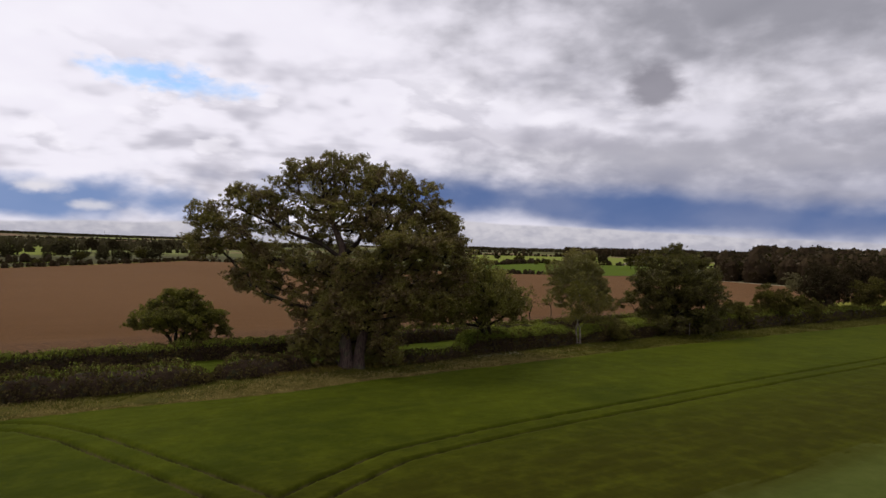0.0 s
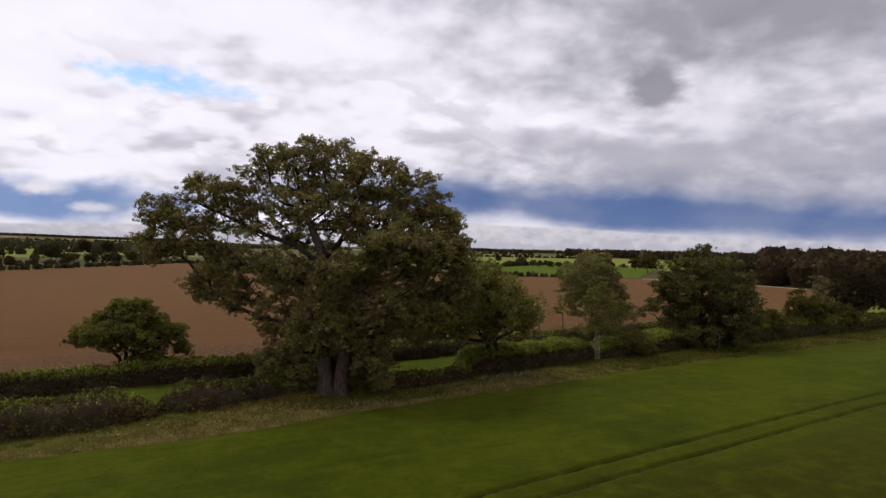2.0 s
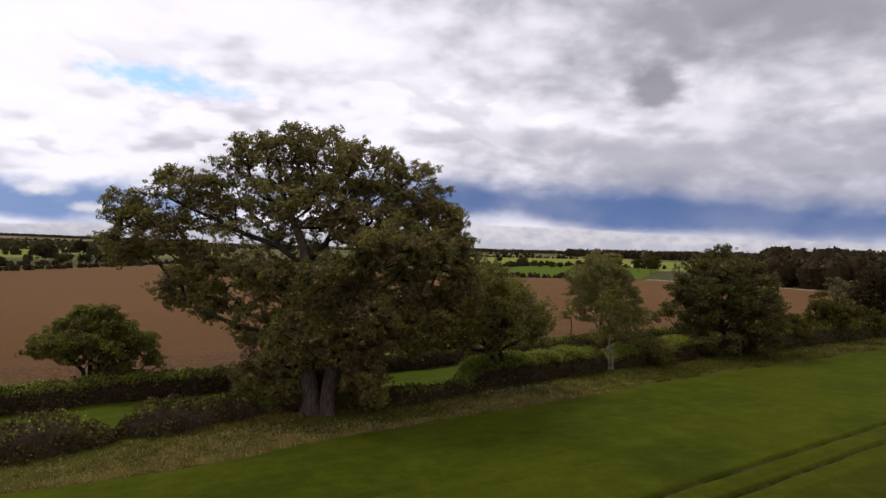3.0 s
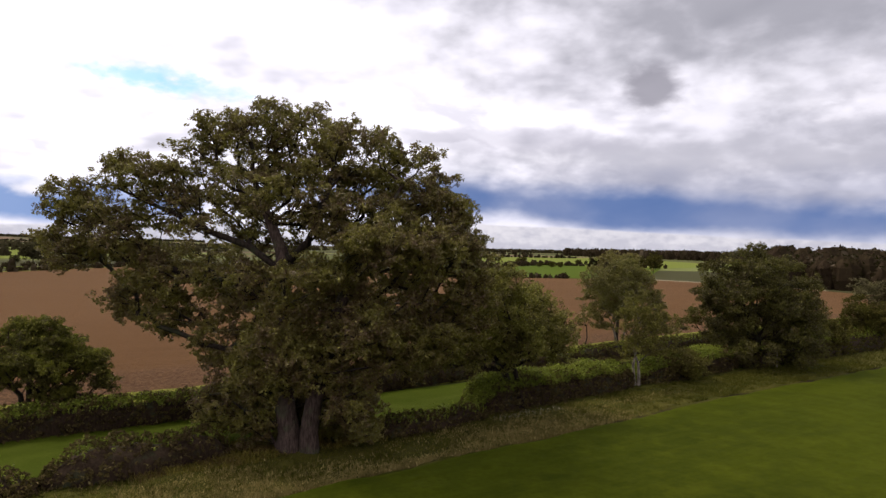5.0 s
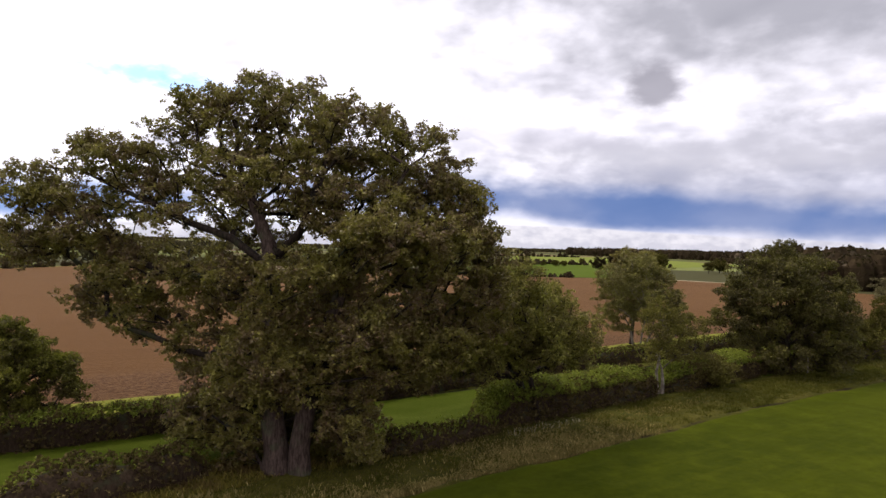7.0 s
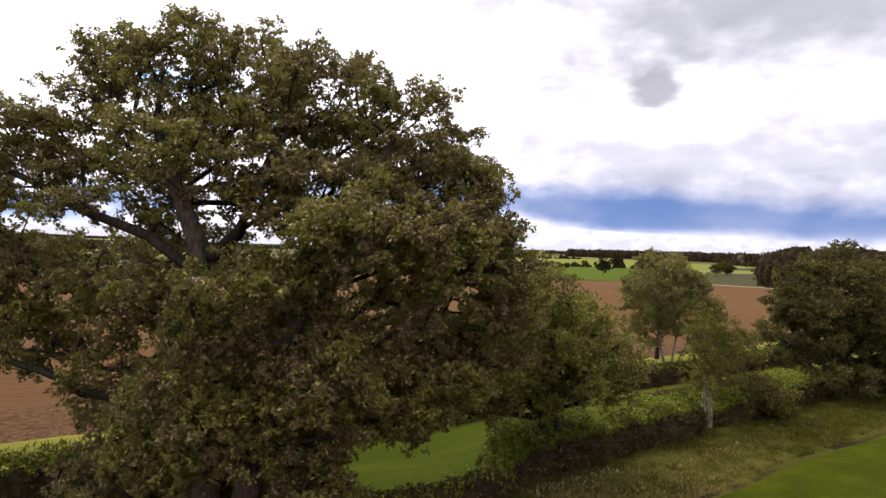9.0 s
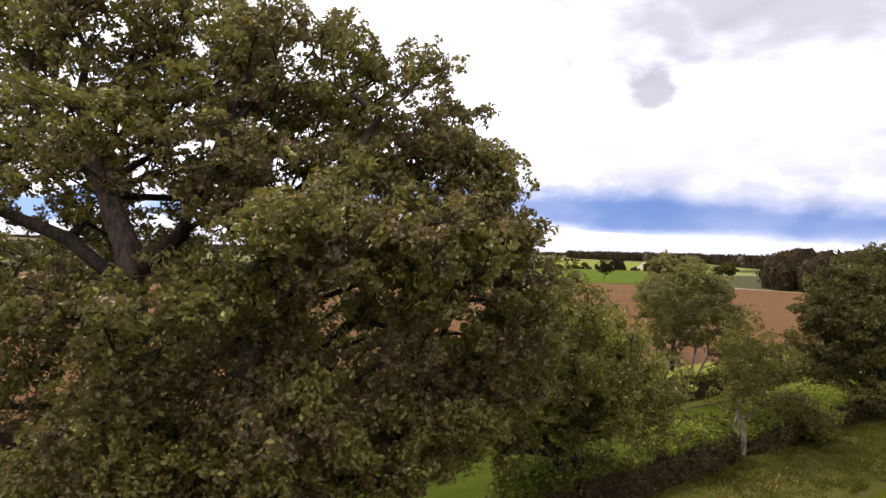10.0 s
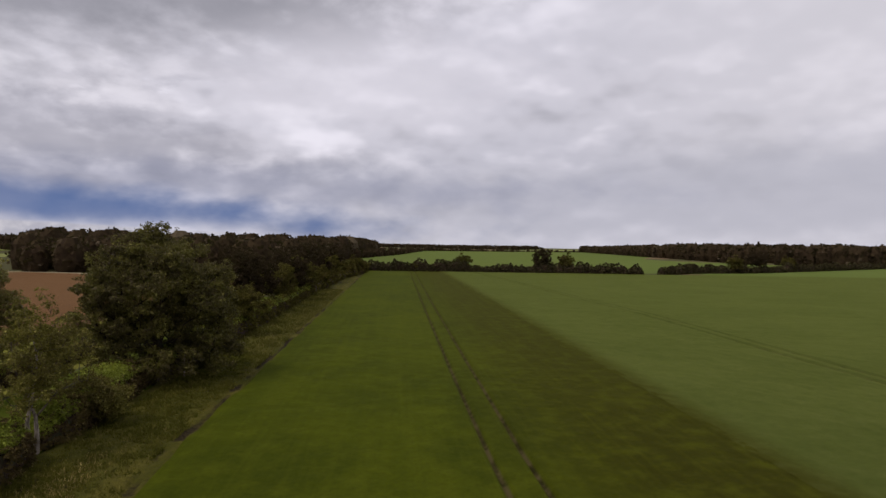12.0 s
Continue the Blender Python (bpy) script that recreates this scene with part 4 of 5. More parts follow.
build_tree("elder_tree", at(30.7, 2.4), [[np.array(p) for p in ((-0.22, 0, -0.15), (-0.24, 0, 0.8), (-0.3, 0, 1.7), (-0.1, 0.1, 2.6), (0.2, 0.1, 3.8), (0.1, 0.0, 5.2), (0.3, 0.0, 6.8))], [np.array(p) for p in ((0.2, 0.1, -0.15), (0.24, 0.1, 0.9), (0.16, 0.1, 1.9), (-0.3, 0.0, 3.0), (-0.9, 0.0, 4.4), (-1.1, 0.0, 5.8))]],
           [(a * CU - b * SU, a * SU + b * CU, z, r, r, r * 0.9, w) for a, b, z, r, w in ELDER],
           "half-dead elder with pale bare stems in the hedge", leaf=M_ELDER, bark=M_TWIG, bole_bark=M_DEAD_BARK, seed=15, sprays=130, tips=3, bunch=3, per=14, reach=0.36, tight=0.2, size=0.13, limb_radius=0.045, tip=0.008, twig=M_TWIG, boles=((0.15, 0.0), (0.14, 0.0)))
for k, (u, v, h) in enumerate(((39.2, 16.2, 5.6), (36.2, 16.6, 6.0))):
    build_tree("dead_sapling", at(u, v), [straight_trunk(1.8, (0.3 * (-1) ** k, 0))], [(0, 0, h * 0.75, 1.2, 1.0, h * 0.28, 1), (-0.8, 0, h * 0.6, 0.8, 0.8, 1.0, 1)], "bare grey sapling in the far hedge", group="bare saplings", leaf=M_ELDER, bark=M_BARK, seed=31 + k, sprays=18, tips=3, bunch=1, per=9, reach=0.3, tight=0.2, size=0.12, limb_radius=0.035, tip=0.013)
MAPLE = round_lobes(5, 11.6, 5.6, 1.2, 18, 0.75) + [(4.0 * math.cos(k * 1.05), 4.0 * math.sin(k * 1.05), 2.0, 2.3, 2.3, 1.7, 1.0) for k in range(6)]
MAPLE += [(-5.6, 0.6, 5.0, 1.7, 1.5, 1.1, 1), (-6.6, 0.4, 3.9, 1.2, 1.2, 0.8, 0.9), (-4.6, 0.6, 7.0, 1.7, 1.6, 1.2, 1), (-3.0, 0.4, 9.6, 1.5, 1.5, 1.0, 1), (0.4, 0.4, 11.6, 1.5, 1.5, 0.8, 1), (5.4, 0.8, 6.0, 1.7, 1.6, 1.2, 1), (6.3, 1.0, 3.6, 1.4, 1.4, 1.2, 1), (2.8, 0.4, 10.2, 1.5, 1.5, 1.0, 1), (-1.6, 4.2, 7.6, 2.0, 1.8, 1.4, 1), (1.0, 5.4, 5.0, 1.9, 1.8, 1.4, 1)]
build_tree("field_maple", at(49.9, 2.9), [straight_trunk(3.0)], MAPLE, "broad dark field maple rising from the hedge", leaf=M_MAPLE, seed=16, sprays=640, tips=4, bunch=5, per=10, reach=0.5, tight=0.24, size=0.18, spray=0.65, limb_radius=0.08)

build_tree("hedge_bush", at(36.5, 2.0), [straight_trunk(0.9, (0.2, 0), 4), straight_trunk(0.9, (-0.4, 0.2), 4, (-0.3, 0))], round_lobes(9, 2.6, 2.0, 0.2, 10, 0.6), "rounded olive-green bush standing out of the hedge", "bush", leaf=M_ELDER, seed=18, sprays=120, tips=4, bunch=4, per=12, reach=0.3, tight=0.18, size=0.14, limb_radius=0.05, spray=0.5)

# trees further along the edge: prototypes, then copies
def hedgerow_tree(kind, u, v, scale=1.0, turn=0.0):
    distant = math.hypot(u, v) > 150
    key = (kind, distant)
    if key not in PROTO:
        h, r, b, leaf, lab, sprays, per = KINDS[kind]
        n, size = (int(sprays * 0.55), 0.46) if distant else (sprays, 0.25)
        PROTO[key] = build_tree("hedgerow_tree", at(u, v), [straight_trunk(b + 1.5)], round_lobes(40 + kind, h, r, b, 12, 0.8), lab, "tree", "trees along the field edge", leaf=leaf, seed=50 + kind, sprays=n, tips=3, bunch=3, per=6 if distant else per - 2, reach=0.5, tight=0.3, size=size, limb_radius=0.08, min_twig=0.03)
        PROTO[key].matrix_basis = Matrix.Translation(at(u, v)) @ pose(0, 0, 0, 0, 0, turn) @ Matrix.Diagonal((scale, scale, scale, 1))
        return PROTO[key]
    o = copy_thing(PROTO[key], Matrix.Translation(at(u, v)) @ pose(0, 0, 0, 0, 0, turn))
    o.scale = (scale, scale, scale)
    return o


PROTO = {}
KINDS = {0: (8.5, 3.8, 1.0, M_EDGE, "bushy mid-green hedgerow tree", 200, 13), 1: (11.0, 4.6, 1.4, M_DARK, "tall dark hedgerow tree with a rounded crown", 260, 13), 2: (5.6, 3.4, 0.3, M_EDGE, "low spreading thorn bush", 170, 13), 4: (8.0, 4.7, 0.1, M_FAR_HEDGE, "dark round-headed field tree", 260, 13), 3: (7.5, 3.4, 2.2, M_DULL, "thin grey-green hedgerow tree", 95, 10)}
for kind, u, v, s, turn in (
        (3, 112, 18, 1.0, 0), (3, 124, 20, 0.9, 80), (1, 136, 17, 0.95, 20), (2, 64, 3.5, 0.75, 0), (0, 74, 3.0, 0.75, 40), (2, 84, 3.5, 0.8, 120), (1, 97, 6.0, 0.9, 70), (0, 108, 4.0, 0.85, 200), (1, 120, 4.0, 0.9, 10), (0, 133, 3.5, 0.95, 310),
        (1, 148, 6, 1.0, 150), (2, 158, 2.5, 1.0, 30), (1, 168, 5, 1.0, 260), (0, 181, 3, 1.0, 95), (1, 193, 4, 0.95, 190), (0, 206, 3, 0.9, 45), (2, 216, 0, 1.0, 15), (0, 228, -2, 0.8, 70), (2, 240, -4, 0.9, 140)):
    hedgerow_tree(kind, u, v, s, turn)


# ---- hedges ----
def build_hedge(line, width, height, label, leaf=M_HEDGE, seed=1, density=110, size=0.16, ragged=0.3, shoots=0, boxy=0.5):
    """A hedge along a line in u and v: a dark shell for stems, twigs and inner shade, and leaves over its sides and
    top.
    """
    rng = np.random.RandomState(seed)
    root = new("hedge")
    root.location = at(*line[0])
    tagged(root, label, "hedge")
    inv = np.array(at(*line[0]))
    pts = np.array(line, float)
    seg = np.hypot(*np.diff(pts, axis=0).T)
    cum = np.concatenate([[0], np.cumsum(seg)])
    total = cum[-1]

    def along(s):
        u, v = np.interp(s, cum, pts[:, 0]), np.interp(s, cum, pts[:, 1])
        e = 0.5
        du, dv = np.interp(s + e, cum, pts[:, 0]) - np.interp(s - e, cum, pts[:, 0]), np.interp(s + e, cum, pts[:, 1]) - np.interp(s - e, cum, pts[:, 1])
        n = np.hypot(du, dv) + 1e-9
        return u, v, -dv / n, du / n

    def size_at(s):
        h = height * (1 + ragged * (0.6 * value_noise(s * 0.22, s * 0 + seed, seed) + 0.4 * value_noise(s * 0.9, s * 0 + 3.3, seed + 1)))
        w = width * (1 + 0.8 * ragged * value_noise(s * 0.3, s * 0 + 7.7, seed + 2))
        ends = np.clip(np.minimum(s, total - s) / (width * 0.6), 0.02, 1) ** 0.5
        return h * ends, w * ends

    # heart: a solid dark shell, added to stop light inside the hedge
    s = np.linspace(0, total, max(4, int(total / 0.8)))
    u, v, nu, nv = along(s)
    h, w = size_at(s)
    rings = []
    for a in np.linspace(0, math.pi, 8):
        k = math.cos(a) * 0.5 * 0.78
        z = h * 0.82 * math.sin(a) ** 0.55
        jit = rng.normal(size=len(s)) * 0.07
        rings.append(np.stack([u + nu * (w * k + jit), v + nv * (w * k + jit), z + 0.02 + jit * (math.sin(a) > 0.1)], 1))
    heart = to_world(np.stack(rings, 1).reshape(-1, 3)) - inv
    part("heart", mesh_data("heart", heart, grid_faces(len(s), 8), M_STEM, True), root)
    # leaves
    n = int(total * density * (height * 2 + width) / 5)
    s = rng.rand(n) * total
    u, v, nu, nv = along(s)
    h, w = size_at(s)
    top = rng.rand(n) < width / (width + 2 * height)
    k = np.where(top, rng.rand(n) - 0.5, 0.5 * np.sign(rng.rand(n) - 0.5))
    q = np.where(top, 1.0, rng.rand(n))
    r = 0.88 + 0.20 * rng.rand(n) + 0.10 * value_noise(s * 2.2, q * 3 + k * 4, seed + 4)
    k, q = k * (1 - boxy * 0.55 * q ** 4), q * (1 - boxy * 0.4 * np.abs(2 * k) ** 4)
    z = h * q * r
    c = to_world(np.stack([u + nu * w * k * r, v + nv * w * k * r, z + 0.08], 1)) - inv
    part("foliage", mesh_data("foliage", *leaves(rng, c, 6, 0.13, size, up=0.6), leaf), root, kind="stuff")
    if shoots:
        # upright new growth standing out of the top; its bright green paints the top lit
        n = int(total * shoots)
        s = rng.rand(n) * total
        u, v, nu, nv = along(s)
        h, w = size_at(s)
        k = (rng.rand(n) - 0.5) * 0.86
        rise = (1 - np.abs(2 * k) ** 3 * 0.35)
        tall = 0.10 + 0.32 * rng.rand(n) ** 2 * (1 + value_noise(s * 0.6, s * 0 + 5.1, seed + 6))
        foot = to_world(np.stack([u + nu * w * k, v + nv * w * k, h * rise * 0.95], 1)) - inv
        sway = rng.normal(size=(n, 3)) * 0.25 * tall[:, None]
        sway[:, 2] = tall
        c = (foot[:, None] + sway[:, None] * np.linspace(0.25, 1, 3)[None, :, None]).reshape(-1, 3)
        part("new_growth", mesh_data("new_growth", *leaves(rng, c, 2, 0.05, size * 0.85, up=0.9), M_LIT_SHOOT), root, "new shoots, coloured bright for the lit hedge top", kind="stuff")
    return root


build_hedge([(-90, -0.3), (-45, -0.3), (-24, -0.3), (-15, 0.0), (-11.5, 0.4)], 3.0, 2.05, "overgrown bramble hedge, dark below with leafy top, along the verge", seed=21, density=85, ragged=0.45, shoots=26, leaf=M_TWIGGY_SHADE)
build_hedge([(-11.8, 0.5), (-8.0, 1.0), (-3.0, 1.5)], 2.6, 1.35, "low dark bramble thicket near the oak's foot", seed=20, density=95, ragged=0.6, shoots=10, leaf=M_TWIGGY_SHADE)
build_hedge([(4.4, -0.2), (9, 0.1), (13.4, 0.7)], 2.1, 1.25, "low ragged hedge of brambles beside the oak", seed=19, density=110, ragged=0.4, leaf=M_TWIGGY_SHADE, shoots=30, boxy=0.5)
build_hedge([(12.2, 1.0), (14, 1.7), (18, 2.3), (26, 2.8), (30.6, 3.2)], 3.4, 2.1, "tall thick hedge, dark sides and a wide shaggy bright-green top", seed=22, density=120, ragged=0.16, leaf=M_TWIGGY_SHADE, shoots=640, boxy=0.32)
build_hedge([(30.8, 2.9), (41, 3.6), (47.0, 4.1)], 3.4, 1.95, "wide flat-topped clipped hedge with a bright green top", seed=23, density=125, ragged=0.10, leaf=M_TWIGGY_SHADE, shoots=680, boxy=0.26)
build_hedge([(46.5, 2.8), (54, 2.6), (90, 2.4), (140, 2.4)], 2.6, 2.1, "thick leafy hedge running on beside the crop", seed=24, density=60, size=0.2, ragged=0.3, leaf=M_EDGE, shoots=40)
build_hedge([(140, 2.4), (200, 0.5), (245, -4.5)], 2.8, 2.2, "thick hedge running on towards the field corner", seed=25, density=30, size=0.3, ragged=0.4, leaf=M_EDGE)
build_hedge([(-90, 9.1), (-30, 9.5), (-3.0, 10.1), (0.4, 10.5)], 1.9, 1.6, "low clipped hedge beside the ploughed field", seed=26, density=95, ragged=0.12, leaf=M_TWIGGY_SHADE, shoots=120, boxy=0.3)
build_hedge([(0.0, 10.6), (22, 12.0), (60, 13.2), (120, 15)], 1.9, 1.6, "low clipped hedge beside the ploughed field", seed=27, density=75, ragged=0.2, leaf=M_TWIGGY_SHADE, shoots=40, boxy=0.36)
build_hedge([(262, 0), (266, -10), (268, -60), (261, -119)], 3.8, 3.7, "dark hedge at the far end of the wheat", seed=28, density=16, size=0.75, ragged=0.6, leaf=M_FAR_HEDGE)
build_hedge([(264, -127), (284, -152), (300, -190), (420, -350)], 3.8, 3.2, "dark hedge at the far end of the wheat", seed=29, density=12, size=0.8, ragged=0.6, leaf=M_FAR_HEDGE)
for k, (u, v, s) in enumerate(((267, -25, 0.7), (270, -45, 0.9), (268, -78, 1.0), (268, -88, 1.0), (285, -150, 0.8), (292, -175, 1.0), (304, -192, 1.0), (330, -225, 1.0))):
    hedgerow_tree((2, 0, 1, 0)[k % 4], u, v, s, 50 * k)


# ---- far woods and hedgerows ----
def clump_trees(rng, spots, heights, spiky=0.0, size=1.2, quads=60):
    """Many far trees in one mesh: a solid lumpy heart each, with leaf clumps over it."""
    cs, pieces = [], []
    ring = np.linspace(0, 2 * math.pi, 7, endpoint=False)
    for (x, y, z), h in zip(spots, heights):
        pin = rng.rand() < spiky
        t = rng.rand(quads)
        if pin:
            rr = (1 - t) * h * 0.22 + 0.3
            zz = h * (0.1 + 0.95 * t)
            levels, widths = np.array([0.0, 0.3, 0.65, 0.95]), np.array([0.17, 0.17, 0.09, 0.01])
        else:
            e = 2 * t - 1
            rr = h * 0.42 * np.sqrt(np.clip(1 - np.abs(e) ** 2.5, 0, 1)) * (0.8 + 0.35 * rng.rand(quads))
            zz = h * (0.5 + 0.48 * e)
            levels, widths = np.array([0.0, 0.3, 0.68, 0.95]), np.array([0.3, 0.38, 0.35, 0.17])
        a = rng.rand(quads) * 6.283
        cs.append(np.stack([x + np.cos(a) * rr, y + np.sin(a) * rr, z + zz], 1))
        w = h * widths[:, None] * (0.85 + 0.3 * rng.rand(4, 7))
        v = np.stack([x + np.cos(ring)[None] * w, y + np.sin(ring)[None] * w, z + np.repeat(levels[:, None] * h, 7, axis=1)], 2).reshape(-1, 3)
        k = np.arange(21)
        r, c = k // 7, k % 7
        pieces.append((v, np.stack([r * 7 + c, r * 7 + (c + 1) % 7, (r + 1) * 7 + (c + 1) % 7, (r + 1) * 7 + c], 1)))
    pieces.append(leaves(rng, np.concatenate(cs), 1, 0.3, size, up=0.4, shape=0.8))
    return join(pieces)


def build_wood(corners, count, hmin, hmax, label, seed, spiky=0.0, size=1.4, quads=70, name="wood", leaf=M_DARK):
    rng = np.random.RandomState(seed)
    c = np.array(corners, float)
    lo, hi = c.min(0), c.max(0)
    spots = []
    while len(spots) < count:
        u, v = lo + rng.rand(2) * (hi - lo)
        inside = False
        for (ax, ay), (bx, by) in zip(c, np.roll(c, -1, axis=0)):
            if (ay > v) != (by > v) and u < (bx - ax) * (v - ay) / (by - ay) + ax:
                inside = not inside
        if inside:
            spots.append((u, v, 0.0))
    for a, e in zip(c, np.roll(c, -1, axis=0)):
        n = int(np.hypot(*(e - a)) / (hmax * 0.42))
        spots += [(*(a + (e - a) * (k + rng.rand()) / n + rng.normal(size=2) * 1.5), 0.0) for k in range(n)]
    w = to_world(spots)
    w[:, 2] = far_height(w[:, 0], w[:, 1])
    tagged(part(name, mesh_data(name, *clump_trees(rng, w, hmin + (hmax - hmin) * rng.rand(len(w)), spiky, size, quads), leaf)), label, "wood", kind="stuff")


def build_tree_line(lines, gap, hmin, hmax, label, seed, size=1.2, quads=40, leaf=M_DARK, name="tree_line", category="hedgerow"):
    rng = np.random.RandomState(seed)
    spots = []
    for line in lines:
        for (ax, ay), (bx, by) in zip(line, line[1:]):
            n = max(1, int(math.hypot(bx - ax, by - ay) / gap))
            for k in range(n):
                f = (k + rng.rand()) / n
                spots.append((ax + (bx - ax) * f + rng.normal() * 1.5, ay + (by - ay) * f + rng.normal() * 1.5, 0.0))
    w = to_world(spots)
    w[:, 2] = far_height(w[:, 0], w[:, 1]) - 0.3
    h = hmin + (hmax - hmin) * rng.rand(len(w)) ** 2.2
    tagged(part(name, mesh_data(name, *clump_trees(rng, w, h, 0.0, size, quads), leaf)), label, category, kind="stuff")


def far(az, d):
    """u and v of a spot at a bearing and distance from the walk's start."""
    x, y = d * math.sin(radians(az)) - OX, 40 + d * math.cos(radians(az)) - OY
    return (x * CU + y * SU, -x * SU + y * CU)


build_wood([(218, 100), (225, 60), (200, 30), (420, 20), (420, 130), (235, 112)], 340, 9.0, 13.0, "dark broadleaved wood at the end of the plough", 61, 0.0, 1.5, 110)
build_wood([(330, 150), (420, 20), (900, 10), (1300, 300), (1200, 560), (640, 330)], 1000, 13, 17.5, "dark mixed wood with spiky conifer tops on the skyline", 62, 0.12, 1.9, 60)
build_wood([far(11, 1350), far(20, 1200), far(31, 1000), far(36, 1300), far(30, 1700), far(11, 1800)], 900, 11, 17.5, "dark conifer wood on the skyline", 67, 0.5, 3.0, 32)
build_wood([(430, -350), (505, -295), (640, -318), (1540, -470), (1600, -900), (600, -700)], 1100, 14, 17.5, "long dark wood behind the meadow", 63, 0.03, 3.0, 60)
# horizon and ridge woods: lighter leaves put the distance haze into the colour
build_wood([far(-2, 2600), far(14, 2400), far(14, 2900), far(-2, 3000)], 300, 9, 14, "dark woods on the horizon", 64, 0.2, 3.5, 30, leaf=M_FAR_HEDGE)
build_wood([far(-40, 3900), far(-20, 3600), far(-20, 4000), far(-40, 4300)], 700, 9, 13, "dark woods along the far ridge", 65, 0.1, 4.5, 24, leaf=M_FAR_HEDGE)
build_wood([far(52, 2300), far(66, 1900), far(68, 2300), far(54, 2700)], 300, 8, 13, "dark woods on the horizon", 66, 0.1, 3.5, 30)
build_tree_line([[(-260, 192), (-24, 213), (4, 242), (60, 311), (112, 236), (153, 168), (178, 154)]], 1.4, 1.7, 2.8, "dark hedge bounding the plough", 71, 0.7, 24)
build_tree_line([[(236, 277), (330, 333), (383, 262)], [(-60, 270), (-20, 262), (6, 282)]], 1.6, 1.9, 4.5, "dark hedge with trees beyond the plough", 72, 0.8, 30)
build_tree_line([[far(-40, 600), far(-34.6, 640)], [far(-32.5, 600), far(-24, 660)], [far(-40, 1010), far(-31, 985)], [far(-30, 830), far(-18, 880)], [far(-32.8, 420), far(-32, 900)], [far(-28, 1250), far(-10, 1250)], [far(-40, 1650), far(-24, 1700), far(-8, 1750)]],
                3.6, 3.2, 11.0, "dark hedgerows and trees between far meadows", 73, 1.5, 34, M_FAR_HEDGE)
build_tree_line([[far(-42, 2300), far(-25, 2400), far(-5, 2300)], [far(-5, 900), far(6, 950), far(12, 1000)], [far(-6, 1500), far(8, 1500)], [(640, 335), (1000, 640), (1250, 900)], [(300, 40), (700, -20), (1100, -60)], [(1150, -25), (1500, -470)], [far(54, 1500), far(66, 1300)]], 4.0, 3.0, 9.0, "dark hedgerows in the far distance", 74, 2.2, 30)
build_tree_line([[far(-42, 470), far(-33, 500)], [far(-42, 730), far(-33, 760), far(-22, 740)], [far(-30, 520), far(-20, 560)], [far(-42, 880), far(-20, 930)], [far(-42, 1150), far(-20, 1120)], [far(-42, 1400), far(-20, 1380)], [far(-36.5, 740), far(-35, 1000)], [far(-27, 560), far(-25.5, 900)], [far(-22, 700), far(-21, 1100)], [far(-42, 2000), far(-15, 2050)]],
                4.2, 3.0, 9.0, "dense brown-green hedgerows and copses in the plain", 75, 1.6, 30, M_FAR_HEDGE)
for kind, u, v, s, turn in (
        (4, -20, 303, 0.95, 98), (4, 4, 342, 1.2, 280), (4, 16, 287, 0.7, 20), (4, 23, 290, 0.75, 130), (0, 33, 291, 0.8, 75), (4, 8, 312, 0.6, 200), (4, 46, 324, 0.8, 310), (4, -30, 300, 0.8, 15), (4, -4, 318, 0.5, 60), (4, 12, 320, 0.6, 140), (4, 28, 300, 0.6, 10), (4, 40, 310, 0.7, 210), (0, 16, 498, 1.28, 36), (1, 32, 473, 1.03, 40), (1, 48, 484, 0.97, 320), (3, 33, 294, 0.96, 275),
        (2, 8, 296, 0.75, 260), (2, -12, 244, 0.41, 60), (1, 70, 447, 0.87, 125), (1, 105, 568, 0.84, 300), (1, 313, 251, 0.85, 276), (1, 329, 383, 0.61, 40),
        (2, 287, 277, 0.77, 310), (2, 296, 278, 0.71, 55), (2, 286, 287, 0.56, 170), (2, 302, 323, 1.15, 320), (0, 299, 216, 1.06, 280), (0, 281, 193, 1.23, 60),
        (1, 220, 180, 0.82, 45), (1, 374, 306, 0.82, 70), (2, 378, 340, 0.81, 45), (0, 343, 239, 1.36, 340), (0, 303, 178, 0.82, 250), (2, 330, 189, 1.46, 30)):
    hedgerow_tree(kind, u, v, s, turn)


# ---- grasses ----
def build_grass(name, spots, hmin, hmax, width, label, mat, seed, lean=0.35, per=4):
    """Blades in tufts, as one mesh."""
    rng = np.random.RandomState(seed)
    base = np.repeat(to_world(spots), per, axis=0)
    n = len(base)
    base[:, :2] += rng.normal(size=(n, 2)) * 0.07
    a = rng.rand(n) * 6.283
    side = np.stack([np.cos(a), np.sin(a), np.zeros(n)], 1) * (width * (0.6 + 0.8 * rng.rand(n)))[:, None] * 0.5
    hgt = hmin + (hmax - hmin) * rng.rand(n) ** 1.6
    tilt = rng.normal(size=(n, 3)) * lean * hgt[:, None]
    tilt[:, 2] = hgt
    mid = base + tilt * np.array([0.35, 0.35, 0.6])
    top = base + tilt
    v = np.stack([base - side, base + side, mid + side * 0.8, mid - side * 0.8, top + side * 0.15, top - side * 0.15], 1).reshape(-1, 3)
    o = np.arange(n)[:, None] * 6
    f = np.concatenate([o + np.array([0, 1, 2, 3]), o + np.array([3, 2, 4, 5])])
    tagged(part(name, mesh_data(name, v, f, mat)), label, "grass", kind="stuff")


def strewn(seed, n, u0, u1, v0, v1, keep=None, z=0.05):
    rng = np.random.RandomState(seed)
    u, v = u0 + (u1 - u0) * rng.rand(n), v0 + (v1 - v0) * rng.rand(n)
    if keep is not None:
        k = keep(u, v) > rng.rand(n)
        u, v = u[k], v[k]
    return np.stack([u, v + edge_shift(u, v) * (v0 < 0) * (v1 < 3), np.full(len(u), z)], 1)


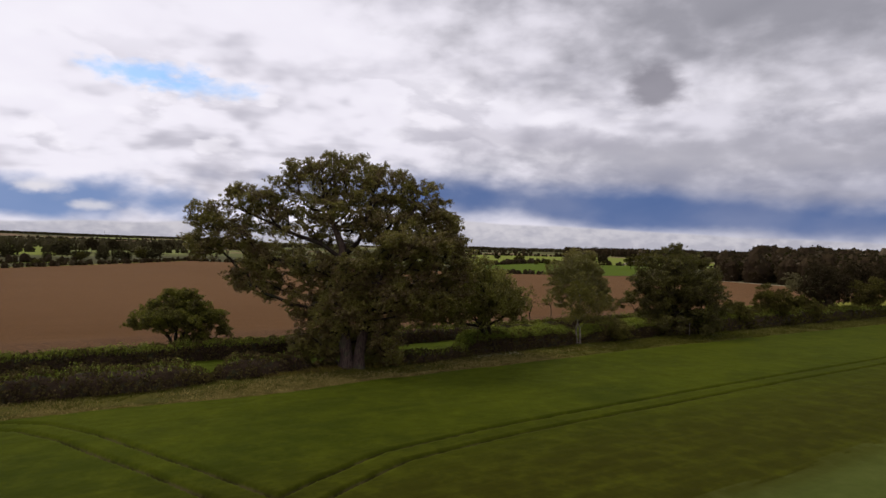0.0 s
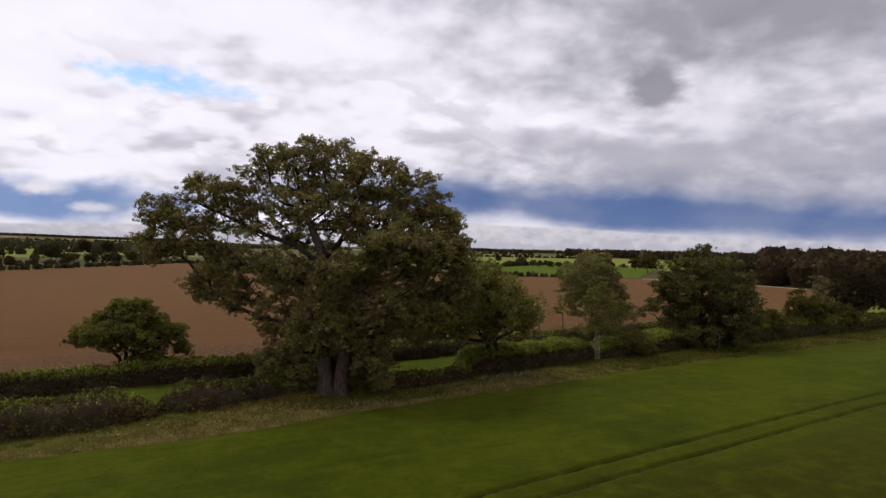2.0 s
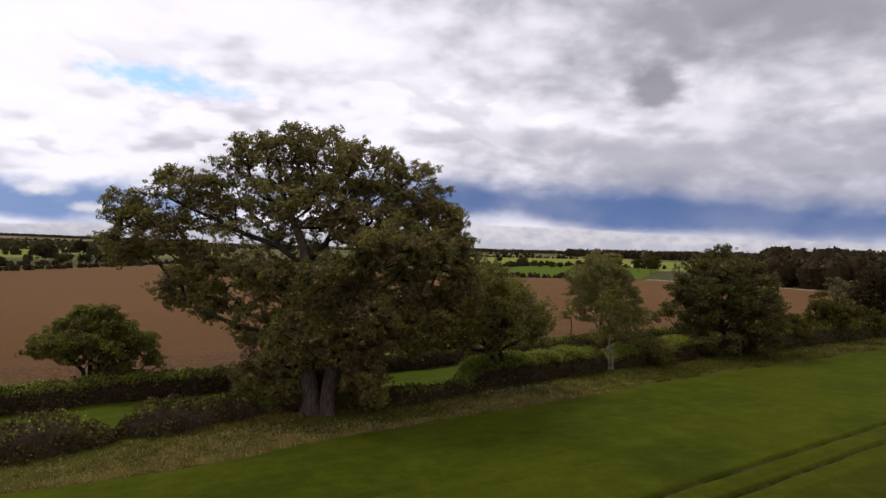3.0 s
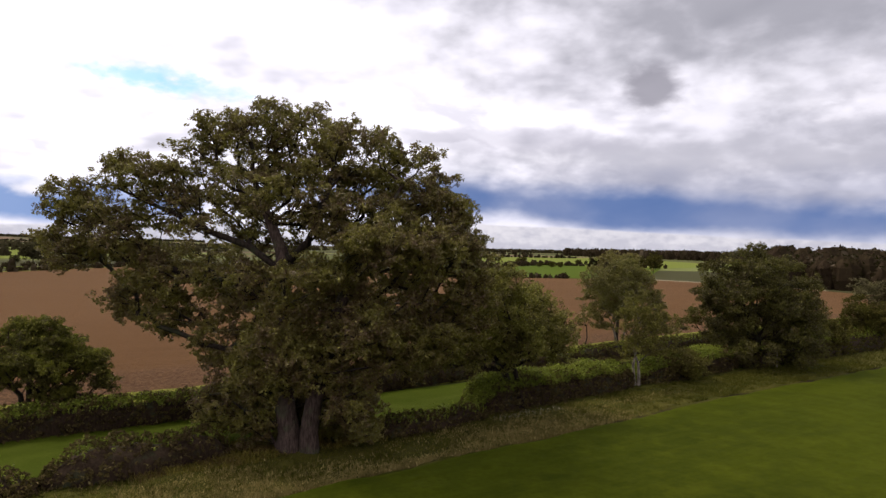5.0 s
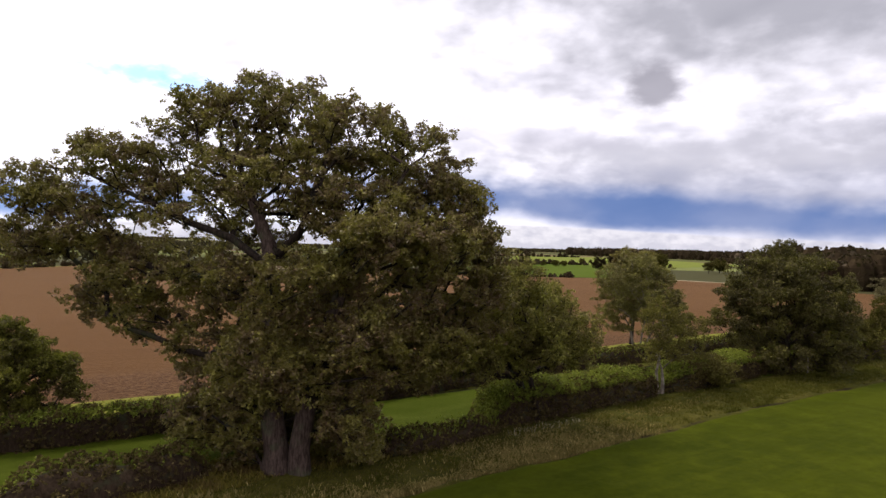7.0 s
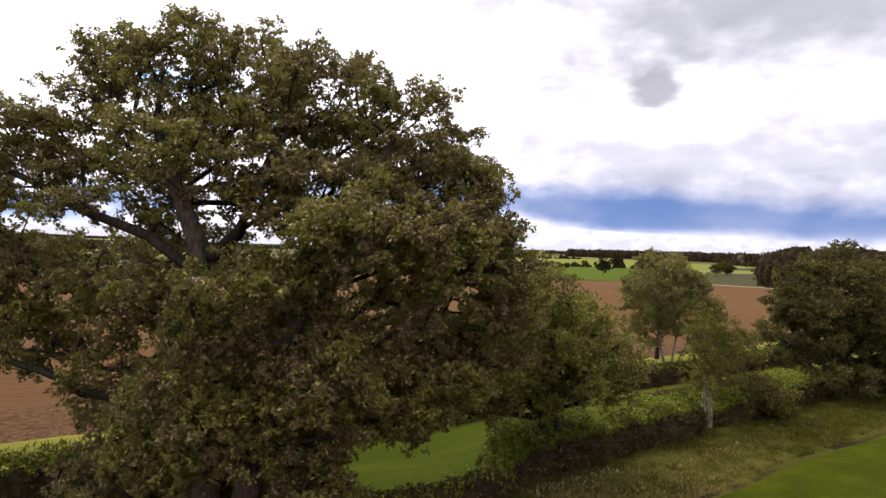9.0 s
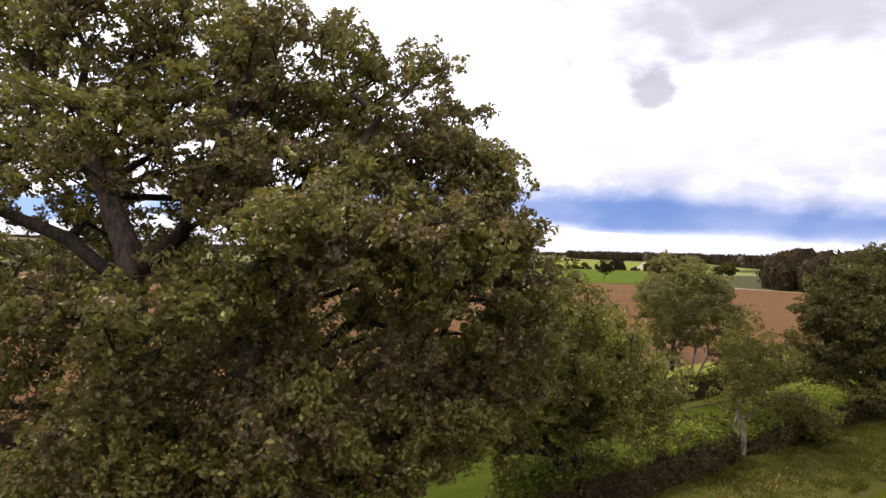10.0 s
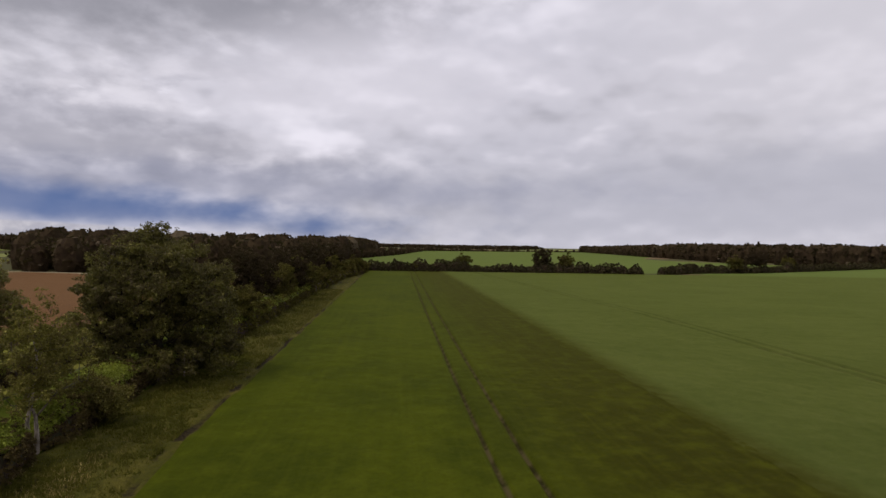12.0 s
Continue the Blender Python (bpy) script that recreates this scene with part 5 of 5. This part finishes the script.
patchy = lambda u, v: 0.75 + 0.35 * value_noise(u * 0.5, v * 0.9, 9)
build_grass("verge_grass", strewn(81, 36000, -34, 60, -3.7, 1.3, patchy), 0.10, 0.28, 0.05, "tall rough grass, green and straw-coloured, on the verge", M_STRAW, 82)
build_grass("verge_grass", strewn(83, 14000, 60, 150, -3.7, 1.0, patchy), 0.12, 0.42, 0.10, "tall rough grass, green and straw-coloured, on the verge", M_TALL, 84, per=3)
build_grass("dry_grass", strewn(89, 40000, -34, 36, -3.85, 0.4, lambda u, v: (0.42 + 0.9 * value_noise(u * 0.16, v * 0.3, 12)) * np.clip((0.6 - v) / 3.4, 0, 1) * np.clip((36 - u) / 20, 0, 1)), 0.08, 0.30, 0.045, "dry straw-coloured grass along the crop edge", M_DRY, 90, per=6)

build_grass("dry_grass", strewn(97, 11000, -26, 24, -4.05, -3.35, lambda u, v: (0.55 + 0.7 * value_noise(u * 0.3, v * 0.5, 14)) * np.clip((24 - u) / 10, 0, 1)), 0.06, 0.26, 0.05, "pale straw line where the verge meets the crop", M_DRY, 98, per=5)
build_grass("cow_parsley", strewn(95, 90, 13.0, 19.0, -0.7, 0.0), 0.15, 0.42, 0.035, "cream flower heads on thin stalks at the hedge foot", M_UMBEL, 96, per=3)

build_grass("margin_grass", strewn(85, 9000, -40, 60, 11.5, 17.5, patchy), 0.15, 0.5, 0.07, "dry pale grass along the plough's edge", M_STRAW, 86, per=3)
build_grass("oak_undergrowth", strewn(87, 4000, -8, 6, -0.9, 3.0), 0.1, 0.42, 0.06, "nettles and long grass round the oak's foot", M_HEDGE, 88)


# ---- radio mast on the far ridge ----
def build_mast(u, v, height):
    base = at(u, v)
    base.z = float(far_height(np.array([base.x]), np.array([base.y]))[0])
    root = new("radio_mast")
    root.location = base
    tagged(root, "thin grey lattice radio mast on the far ridge", "mast")
    feet = [Vector((math.cos(a) * 1.6, math.sin(a) * 1.6, -0.5)) for a in (0.3, 2.4, 4.5)]
    tops = [Vector((f.x * 0.2, f.y * 0.2, height)) for f in feet]
    for f, t in zip(feet, tops):
        part("leg", mesh_data("leg", *tube([f, (f + t) / 2, t], [0.35, 0.3, 0.22], 5), M_BARK), root)
    for k in range(1, 8):
        q = [f.lerp(t, k / 8) for f, t in zip(feet, tops)]
        part("brace", mesh_data("brace", *join([tube([q[i], (q[i] + q[(i + 1) % 3]) / 2, q[(i + 1) % 3]], [0.14] * 3, 4) for i in range(3)]), M_BARK), root)
    part("antenna", mesh_data("antenna", *tube([Vector((0, 0, height - 1)), Vector((0, 0, height + 3)), Vector((0, 0, height + 6))], [0.3, 0.25, 0.1], 5), M_BARK), root)


build_mast(*far(-27.6, 3900), 26.0)


# ---- post at the hedge ----
def build_post(u, v, height):
    root = new("fence_post")
    root.location = at(u, v)
    tagged(root, "weathered pale wooden post standing by the hedge", "post")
    part("shaft", mesh_data("shaft", *tube([Vector((0, 0, -0.1)), Vector((0.01, 0, height * 0.5)), Vector((0.03, 0.01, height - 0.06)), Vector((0.03, 0.01, height))], [0.075, 0.07, 0.065, 0.03], 8), M_DEAD_BARK), root)


build_post(50.0, 1.0, 1.9)
